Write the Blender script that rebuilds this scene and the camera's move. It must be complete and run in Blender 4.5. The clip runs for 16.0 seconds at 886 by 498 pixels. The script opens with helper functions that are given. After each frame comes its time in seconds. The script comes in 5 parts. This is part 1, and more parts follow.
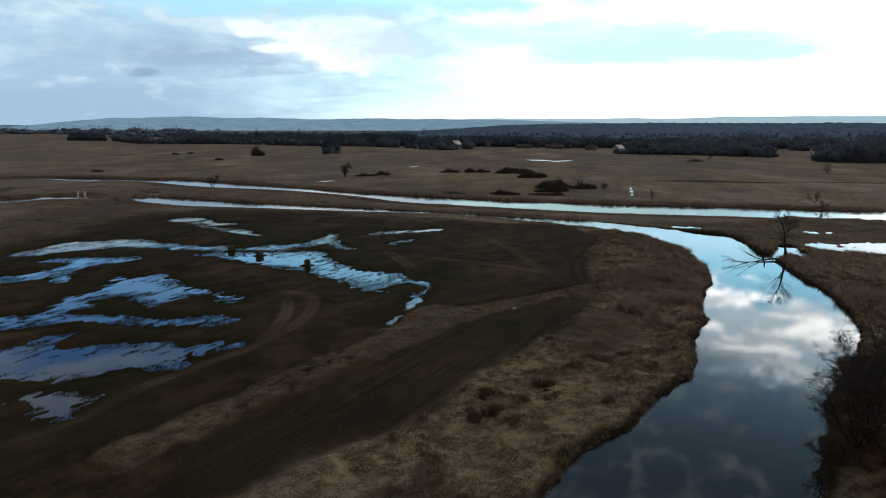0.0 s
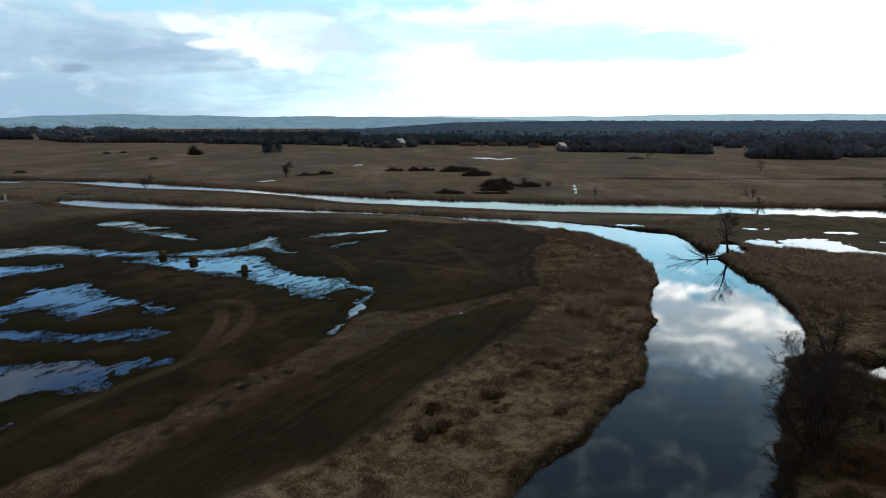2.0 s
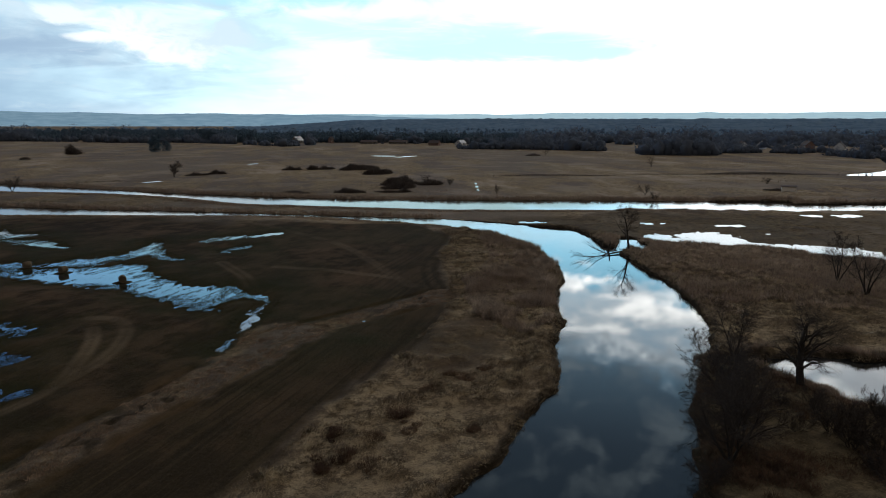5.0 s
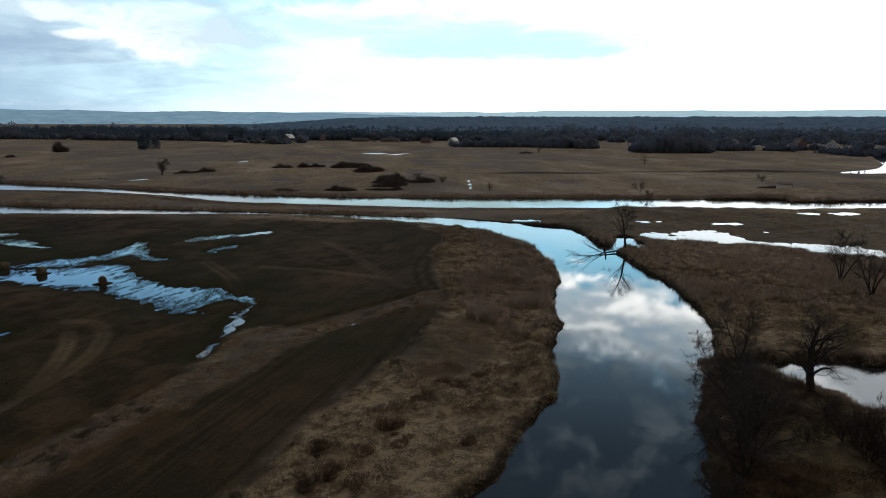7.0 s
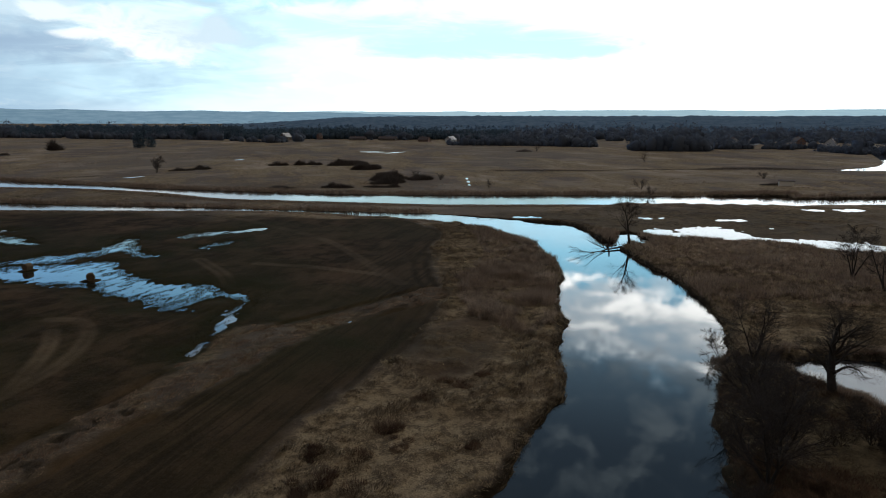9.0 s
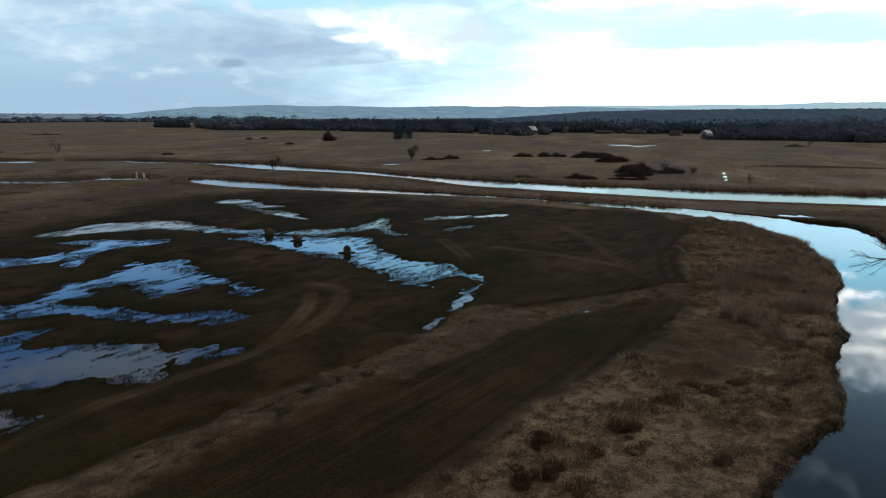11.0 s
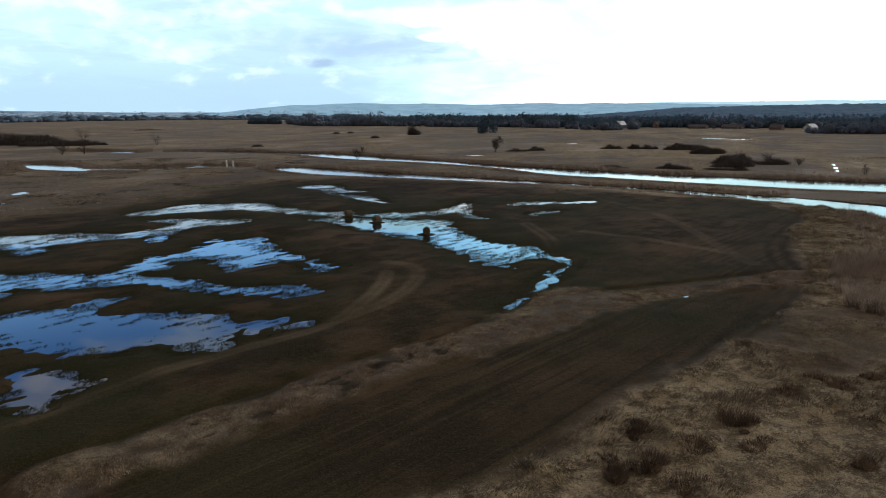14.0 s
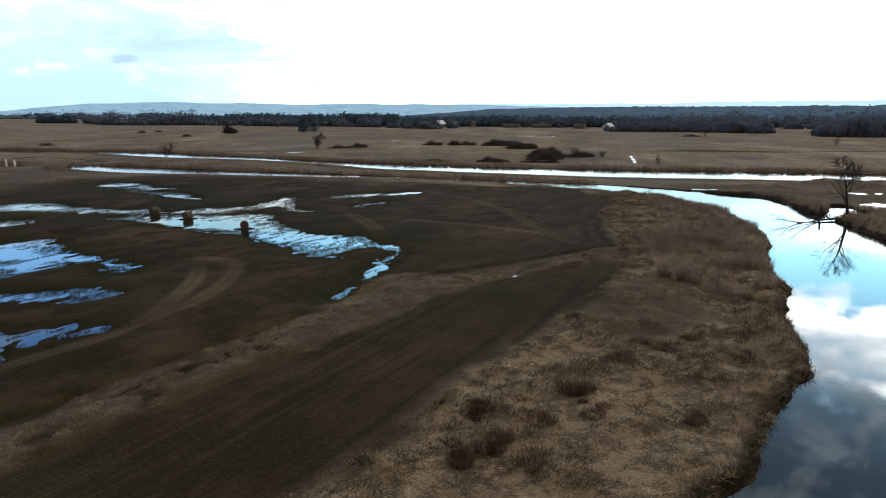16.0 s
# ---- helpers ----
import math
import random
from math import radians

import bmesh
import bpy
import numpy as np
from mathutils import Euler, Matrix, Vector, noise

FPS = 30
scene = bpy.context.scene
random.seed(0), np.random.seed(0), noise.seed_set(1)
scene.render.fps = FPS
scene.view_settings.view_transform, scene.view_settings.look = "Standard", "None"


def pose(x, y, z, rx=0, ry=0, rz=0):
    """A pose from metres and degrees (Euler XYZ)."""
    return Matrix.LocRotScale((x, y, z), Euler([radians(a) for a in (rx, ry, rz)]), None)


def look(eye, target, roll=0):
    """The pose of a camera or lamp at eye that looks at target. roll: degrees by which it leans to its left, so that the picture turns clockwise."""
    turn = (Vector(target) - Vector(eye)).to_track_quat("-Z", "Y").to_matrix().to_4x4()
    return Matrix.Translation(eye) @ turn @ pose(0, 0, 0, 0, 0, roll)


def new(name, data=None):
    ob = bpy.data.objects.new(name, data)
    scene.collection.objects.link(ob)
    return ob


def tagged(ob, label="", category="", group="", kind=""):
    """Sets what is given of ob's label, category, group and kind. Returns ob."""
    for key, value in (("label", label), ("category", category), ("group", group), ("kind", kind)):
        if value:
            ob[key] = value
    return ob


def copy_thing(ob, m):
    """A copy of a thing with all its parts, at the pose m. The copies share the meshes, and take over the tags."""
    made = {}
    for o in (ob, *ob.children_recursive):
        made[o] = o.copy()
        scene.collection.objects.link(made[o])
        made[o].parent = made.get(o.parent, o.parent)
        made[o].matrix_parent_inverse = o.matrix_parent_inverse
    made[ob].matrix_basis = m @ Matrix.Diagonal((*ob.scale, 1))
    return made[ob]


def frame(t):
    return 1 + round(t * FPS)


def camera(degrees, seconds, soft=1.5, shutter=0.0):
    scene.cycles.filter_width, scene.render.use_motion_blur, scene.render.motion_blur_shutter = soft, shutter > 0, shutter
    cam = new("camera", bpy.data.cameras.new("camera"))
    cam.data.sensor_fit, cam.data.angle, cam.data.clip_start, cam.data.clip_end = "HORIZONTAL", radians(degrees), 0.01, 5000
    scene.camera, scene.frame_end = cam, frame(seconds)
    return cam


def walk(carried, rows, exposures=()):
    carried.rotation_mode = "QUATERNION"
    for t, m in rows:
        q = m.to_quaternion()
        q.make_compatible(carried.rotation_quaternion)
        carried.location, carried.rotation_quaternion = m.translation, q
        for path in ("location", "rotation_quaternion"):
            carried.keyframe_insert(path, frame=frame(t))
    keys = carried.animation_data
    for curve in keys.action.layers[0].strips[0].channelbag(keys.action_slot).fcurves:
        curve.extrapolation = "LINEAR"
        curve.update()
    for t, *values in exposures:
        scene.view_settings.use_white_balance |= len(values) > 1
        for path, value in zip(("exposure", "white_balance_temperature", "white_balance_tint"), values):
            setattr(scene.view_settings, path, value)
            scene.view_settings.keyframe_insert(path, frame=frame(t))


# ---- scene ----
cam = camera(65.9, 16.0, 1.0)

# ---- the flight: seconds, eye, target, roll ----
PATH = [
    (0, (-2.844, -10.74, 26.171), (5.105, 7.27, 22.642), 0.11),
    (0.5, (-2.381, -10.072, 26.31), (5.628, 7.907, 22.763), 0.06),
    (1, (-2.047, -9.153, 26.278), (6.107, 8.761, 22.725), 0.05),
    (1.5, (-1.562, -8.31, 26.265), (7.114, 9.352, 22.689), 0.12),
    (2, (-1.028, -7.385, 26.338), (8.341, 9.916, 22.749), 0.08),
    (2.5, (-0.621, -6.621, 26.379), (9.459, 10.276, 22.789), 0.12),
    (3, (-0.165, -5.842, 26.437), (10.267, 10.836, 22.831), 0.15),
    (3.5, (0.197, -5.187, 26.409), (10.757, 11.411, 22.804), 0.17),
    (4, (0.914, -4.312, 26.339), (12.173, 11.82, 22.734), 0.17),
    (4.2, (1.119, -4.012, 26.292), (12.596, 11.964, 22.681), 0.17),
    (6.5, (3.475, -0.555, 25.753), (15.344, 15.119, 22.082), 0.13),
    (7, (4.018, 0.098, 25.628), (15.938, 15.726, 21.928), 0.16),
    (7.5, (4.533, 0.933, 25.248), (16.536, 16.5, 21.563), 0.13),
    (8, (5.07, 1.734, 24.98), (17.142, 17.247, 21.291), 0.16),
    (8.2, (5.209, 1.99, 24.834), (17.318, 17.472, 21.134), 0.16),
    (10.3, (6.667, 4.687, 23.307), (16.354, 21.76, 19.478), 0.15),
    (10.5, (6.829, 5.024, 23.031), (15.501, 22.634, 19.197), 0.11),
    (11, (6.962, 5.684, 22.511), (12.839, 24.408, 18.655), -0.08),
    (11.5, (7.291, 6.328, 21.937), (10.998, 25.598, 18.076), -0.25),
    (12, (7.428, 7.061, 21.391), (10.801, 26.393, 17.529), -0.30),
    (12.5, (7.638, 7.784, 20.853), (11.019, 27.111, 16.976), -0.38),
    (13, (7.858, 8.627, 20.207), (11.287, 27.943, 16.316), -0.31),
    (13.5, (8.041, 9.369, 19.663), (11.527, 28.673, 15.765), -0.34),
    (14, (8.24, 10.159, 19.075), (11.78, 29.451, 15.169), -0.33),
    (14.5, (8.537, 11.049, 18.447), (12.395, 30.28, 14.538), -0.27),
    (15, (8.907, 11.982, 17.824), (14.848, 30.677, 13.925), -0.23),
    (15.5, (9.141, 12.94, 17.31), (17.068, 30.883, 13.408), -0.20),
    (16, (9.376, 13.657, 16.811), (17.69, 31.426, 12.916), 0.00),
]
walk(cam, [(t, look(eye, target, roll)) for t, eye, target, roll in PATH],
     [(0, -0.48), (4, -0.46), (8.2, -0.50), (11, -0.44), (12.5, -0.12), (14.5, 0.13), (16, 0.34)])

# ---- daylight: a bright broken overcast, the sun veiled ahead to the right ----
SUN_AZ, SUN_EL = radians(62), radians(40)
CLOUD_SHIFT = (3.1, 1.7, 0.4)
SUN_WAY = Vector((math.sin(SUN_AZ) * math.cos(SUN_EL), math.cos(SUN_AZ) * math.cos(SUN_EL), math.sin(SUN_EL)))


class Nodes:
    """Short hand for node trees."""

    def __init__(self, tree):
        self.tree = tree
        tree.nodes.clear()

    def add(self, kind):
        return self.tree.nodes.new(kind)

    def put(self, socket, value):
        if isinstance(value, bpy.types.NodeSocket):
            self.tree.links.new(value, socket)
        elif value is not None:
            socket.default_value = value

    def math(self, op, a, b=None, c=None, clamp=False):
        node = self.add("ShaderNodeMath")
        node.operation, node.use_clamp = op, clamp
        for n, v in enumerate((a, b, c)):
            self.put(node.inputs[n], v)
        return node.outputs[0]

    def vec(self, op, a, b=None):
        node = self.add("ShaderNodeVectorMath")
        node.operation = op
        self.put(node.inputs[0], a)
        self.put(node.inputs[1], b)
        return node.outputs["Value" if op == "DOT_PRODUCT" else "Vector"]

    def mix(self, fac, a, b, blend="MIX"):
        node = self.add("ShaderNodeMix")
        node.data_type, node.blend_type = "RGBA", blend
        self.put(node.inputs[0], fac)
        for socket, v in ((node.inputs[6], a), (node.inputs[7], b)):
            self.put(socket, (*v, 1) if isinstance(v, tuple) and len(v) == 3 else v)
        return node.outputs[2]

    def noise(self, where, scale, detail=4.0, rough=0.55, warp=0.0):
        node = self.add("ShaderNodeTexNoise")
        self.put(node.inputs["Vector"], where)
        for key, v in (("Scale", scale), ("Detail", detail), ("Roughness", rough), ("Distortion", warp)):
            node.inputs[key].default_value = v
        return node.outputs["Fac"]

    def span(self, value, a, b, to0=0.0, to1=1.0, smooth=True):
        node = self.add("ShaderNodeMapRange")
        node.interpolation_type = "SMOOTHSTEP" if smooth else "LINEAR"
        for n, v in enumerate((value, a, b, to0, to1)):
            self.put(node.inputs[n], v)
        return node.outputs[0]

    def scaled(self, where, sx, sy, sz=1.0, rz=0.0, shift=(0, 0, 0)):
        node = self.add("ShaderNodeMapping")
        self.put(node.inputs[0], where)
        node.inputs[1].default_value, node.inputs[2].default_value, node.inputs[3].default_value = shift, (0, 0, rz), (sx, sy, sz)
        return node.outputs[0]


world = bpy.data.worlds.new("world")
scene.world = world
world.use_nodes = True
w = Nodes(world.node_tree)
ray = w.add("ShaderNodeTexCoord").outputs["Generated"]
split = w.add("ShaderNodeSeparateXYZ")
w.put(split.inputs[0], ray)
up = w.math("MAXIMUM", split.outputs[2], 0.0)
sky = w.add("ShaderNodeTexSky")
sky.sky_type, sky.sun_disc, sky.sun_elevation, sky.sun_rotation, sky.dust_density = "NISHITA", False, SUN_EL, SUN_AZ, 1.5
# bearing and height in degrees, and cloud texture that flattens towards the horizon
A = w.math("DEGREES", w.math("ARCTAN2", split.outputs[0], split.outputs[1]))
E = w.math("DEGREES", w.math("ARCSINE", up))
deck = w.add("ShaderNodeCombineXYZ")
w.put(deck.inputs[0], w.math("MULTIPLY", A, 0.1))
w.put(deck.inputs[1], w.math("DIVIDE", w.math("MULTIPLY", E, 0.27), w.math("ADD", w.math("MULTIPLY", E, 0.012), 1.0)))
field_ = deck.outputs[0]
puffs = w.noise(w.scaled(field_, 1, 1, 1, 0, CLOUD_SHIFT), 2.6, 8, 0.55, 0.35)
wisps = w.noise(w.scaled(field_, 0.6, 1.3, 1, 0.12, (5.2, 0.3, 1.0)), 2.2, 7, 0.6, 0.6)
banks = w.noise(w.scaled(field_, 1, 1, 1, 0, (1.9, 7.7, 2.2)), 0.9, 5, 0.5, 0.2)
off = lambda n, much: w.math("MULTIPLY", w.math("SUBTRACT", n, 0.5), much)


def cloud(a, e, wide, tall, puff, inner=0.5, outer=1.3, much=1.0, grain=None):
    """A soft ragged patch of the sky round a bearing and a height, in degrees."""
    x_ = w.math("DIVIDE", w.math("SUBTRACT", A, a), wide)
    y_ = w.math("DIVIDE", w.math("SUBTRACT", E, e), tall)
    d = w.math("ADD", w.math("MULTIPLY", x_, x_), w.math("MULTIPLY", y_, y_))
    return w.span(w.math("ADD", d, off(grain or puffs, puff)), inner, outer, much, 0.0)


# the low sky: blue-grey haze away from the sun, white glare towards it
glare = w.span(w.math("ADD", w.math("ADD", A, off(banks, 34.0)), w.math("ADD", w.math("MULTIPLY", E, 0.4), off(wisps, 24.0))), 2.0, 30.0)
low_sky = w.mix(glare, w.mix(w.span(E, 1.0, 6.5), (0.53, 0.78, 1.02), (0.68, 0.98, 1.22)), (1.38, 1.88, 2.05))
low_sky = w.mix(w.span(w.math("ADD", A, off(puffs, 30.0)), 26.0, 48.0), low_sky, w.mix(w.span(E, 3.0, 7.0), (3.0, 3.3, 3.45), w.mix(w.span(A, 50.0, 58.0), (1.55, 2.6, 3.2), (3.0, 3.3, 3.45))))
low_sky = w.mix(w.math("MULTIPLY", w.span(wisps, 0.42, 0.64, 0.0, 0.45), w.span(A, 4.0, 14.0, 1.0, 0.0)), low_sky, (0.52, 0.74, 1.00))
low_sky = w.mix(w.math("MULTIPLY", w.span(w.math("ADD", puffs, w.math("MULTIPLY", E, 0.022)), 0.56, 0.84, 0.0, 0.75), w.span(A, 8.0, 18.0, 1.0, 0.0)), low_sky, (1.02, 1.24, 1.38))
low_sky = w.mix(cloud(8.0, 9.8, 9.0, 1.7, 7.0, 0.0, 2.2, 0.85), low_sky, (0.64, 1.16, 1.42))
low_sky = w.mix(cloud(4.6, 5.5, 9.5, 1.35, 7.0, -0.4, 2.4, 0.62, wisps), low_sky, (0.52, 0.74, 0.98))
low_sky = w.mix(cloud(7.0, 5.2, 7.0, 0.9, 6.0, -0.3, 2.0, 0.65), low_sky, (0.47, 0.66, 0.91))
low_sky = w.mix(cloud(15.5, 6.4, 4.4, 2.0, 9.0, 0.0, 1.8, 0.9), low_sky, (1.55, 1.68, 1.75))
low_sky = w.mix(cloud(9.0, 7.5, 3.6, 0.9, 8.0, 0.0, 1.5, 0.9), low_sky, (1.36, 1.50, 1.56))
low_sky = w.mix(cloud(10.6, 6.0, 2.0, 0.45, 6.0, 0.0, 1.4, 0.9), low_sky, (1.45, 1.55, 1.6))
low_sky = w.mix(cloud(19.6, 7.0, 5.0, 1.5, 11.0, -0.8, 2.6, 0.7), low_sky, (0.78, 1.06, 1.26))
low_sky = w.mix(cloud(15.0, 9.1, 5.5, 0.9, 8.0, -0.3, 2.2, 0.75, wisps), low_sky, (0.80, 1.08, 1.26))
low_sky = w.mix(cloud(42.0, 5.8, 11.5, 1.2, 3.0, 0.3, 1.5, 0.95, wisps), low_sky, (0.95, 1.42, 1.50))
low_sky = w.mix(cloud(33.0, 7.2, 9.0, 1.1, 6.0, 0.0, 1.8, 0.9, wisps), low_sky, (1.0, 1.44, 1.52))
low_sky = w.mix(cloud(17.0, 10.3, 16.0, 1.5, 6.0, 0.1, 1.9, 0.85), low_sky, (0.72, 1.24, 1.50))
low_sky = w.mix(cloud(6.0, 9.4, 8.0, 1.2, 6.0, 0.0, 1.9, 0.7), low_sky, (0.66, 1.16, 1.42))
low_sky = w.mix(cloud(40.0, 2.3, 1.6, 0.25, 5.0, 0.0, 1.8, 0.6), low_sky, (1.10, 1.40, 1.50))
low_sky = w.mix(cloud(0.3, 3.95, 1.4, 0.36, 5.0, -0.2, 1.8, 0.8), low_sky, (0.40, 0.56, 0.78))
low_sky = w.mix(w.math("MULTIPLY", w.span(E, 0.0, 1.8, 0.6, 0.0), w.span(A, 4.0, 20.0)), low_sky, (1.5, 1.62, 1.7))
# a clear lane above it, that the waters mirror
lane = w.mix(w.span(A, -6.0, 34.0), w.mix(w.span(E, 10.0, 18.0), (0.44, 1.00, 1.8), (0.13, 0.40, 1.05)), w.mix(w.span(E, 10.0, 17.0), (1.15, 2.45, 3.2), (0.75, 1.6, 2.3)))
heaps = w.math("ADD", w.math("MULTIPLY", puffs, 0.75), w.math("MULTIPLY", banks, 0.35))
lane = w.mix(w.math("MULTIPLY", w.span(heaps, 0.50, 0.66, 0.0, 0.8), w.span(E, w.span(A, 0.0, 30.0, 18.5, 12.5), w.span(A, 0.0, 30.0, 22.0, 16.5))), lane, w.mix(w.span(A, 0.0, 30.0), (0.46, 0.62, 0.95), (3.0, 3.2, 3.3)))
lane = w.mix(cloud(-9.0, 18.6, 8.0, 2.2, 8.0, -0.4, 2.0, 0.75, wisps), lane, (0.72, 0.88, 1.05))
lane = w.mix(cloud(-20.0, 20.8, 6.0, 2.0, 8.0, -0.4, 2.0, 0.85), lane, (0.80, 0.84, 0.98))
# heaped white clouds, whose grey floor closes the sky above
brow = w.math("ADD", E, w.math("ADD", off(puffs, 11.0), w.span(A, 30.0, 64.0, 2.0, -1.5)))
white_ = w.math("MULTIPLY", w.math("MULTIPLY", w.span(brow, 11.6, 13.4), w.span(brow, 15.5, 20.0, 1.0, 0.0)), w.span(A, 26.0, 38.0))
lane = w.mix(w.math("MULTIPLY", white_, w.span(wisps, 0.34, 0.50, 0.5, 1.0)), lane, w.mix(w.span(wisps, 0.42, 0.60), (2.5, 2.85, 3.1), (5.8, 5.9, 5.8)))
floor_ = w.mix(w.span(E, 18.0, 27.0), (0.47, 0.79, 1.08), (0.25, 0.40, 0.58))
floor_ = w.mix(w.math("MULTIPLY", w.span(heaps, 0.52, 0.70, 0.0, 0.7), w.span(E, 27.0, 33.0, 1.0, 0.0)), floor_, (1.10, 1.38, 1.55))
high = w.mix(w.span(A, 12.0, 34.0), w.mix(w.span(heaps, 0.44, 0.60), (0.24, 0.42, 0.80), (0.56, 0.66, 0.86)), floor_)
lane = w.mix(w.span(w.math("ADD", brow, w.span(A, 8.0, 34.0, -5.0, 0.0)), 16.6, 20.2), lane, high)
seen_sky = w.mix(w.span(w.math("ADD", E, off(puffs, 2.0)), w.span(A, -4.0, 14.0, 8.6, 9.2), w.span(A, -4.0, 14.0, 9.7, 10.8)), low_sky, lane)
# the bright veil round the hidden sun
halo = w.math("MULTIPLY", w.math("MULTIPLY", w.span(A, 62.0, 74.0), w.span(A, 97.0, 126.0, 1.0, 0.0)), w.math("MULTIPLY", w.span(E, 8.0, 13.0), w.span(E, 21.0, 27.0, 1.0, 0.0)))
seen_sky = w.mix(w.math("MULTIPLY", halo, w.span(puffs, 0.36, 0.56, 0.55, 1.0)), seen_sky, (2.6, 2.75, 2.9))
# an even deck overhead, and behind the camera; the clear air between is the sky's own blue
thin = w.mix(1.0, sky.outputs[0], (0.05, 0.115, 0.19), "MULTIPLY")
deck_high = w.mix(w.span(banks, 0.60, 0.70, 0.0, 0.5), (0.275, 0.265, 0.258), thin)
seen_sky = w.mix(w.span(E, 29.0, 37.0), seen_sky, deck_high)
rear = w.span(w.vec("DOT_PRODUCT", ray, (-0.39, -0.92, 0.0)), -0.15, 0.35)
seen_sky = w.mix(rear, seen_sky, (0.29, 0.278, 0.268))
back = w.add("ShaderNodeBackground")
w.put(back.inputs[0], seen_sky)
back.inputs[1].default_value = 1.0
w.put(w.add("ShaderNodeOutputWorld").inputs[0], back.outputs[0])

sun = new("sun", bpy.data.lights.new("sun", "SUN"))
sun.data.energy, sun.data.angle, sun.data.color = 0.9, radians(10), (1.0, 0.92, 0.82)
sun.matrix_world = look(SUN_WAY * 200, (0, 0, 0))


# ---- materials ----
def surface(name, build, rough=0.9, spec=0.2, bump=None, thin=0.0):
    """A principled material; build(nodes, place) returns its colour, or colour and height."""
    m = bpy.data.materials.new(name)
    m.use_nodes = True
    n = Nodes(m.node_tree)
    place = n.add("ShaderNodeNewGeometry").outputs["Position"]
    colour = build(n, place)
    height = None
    if isinstance(colour, tuple) and not isinstance(colour[0], float):
        colour, height = colour
    shader = n.add("ShaderNodeBsdfPrincipled")
    n.put(shader.inputs["Base Color"], (*colour, 1) if isinstance(colour, tuple) else colour)
    n.put(shader.inputs["Roughness"], rough)
    shader.inputs["Specular IOR Level"].default_value = spec
    if height is not None:
        b = n.add("ShaderNodeBump")
        b.inputs["Strength"].default_value, b.inputs["Distance"].default_value = bump or (0.6, 0.1)
        n.put(b.inputs["Height"], height)
        n.put(shader.inputs["Normal"], b.outputs[0])
    result = shader.outputs[0]
    if thin:
        glowing, both = n.add("ShaderNodeBsdfTranslucent"), n.add("ShaderNodeMixShader")
        n.put(glowing.inputs[0], colour)
        both.inputs[0].default_value = thin
        n.put(both.inputs[1], result)
        n.put(both.inputs[2], glowing.outputs[0])
        result = both.outputs[0]
    n.put(n.add("ShaderNodeOutputMaterial").inputs[0], result)
    return m


def attribute(n, name):
    node = n.add("ShaderNodeAttribute")
    node.attribute_name = name
    return node.outputs["Fac"]


def island(n):
    return n.add("ShaderNodeNewGeometry").outputs["Random Per Island"]


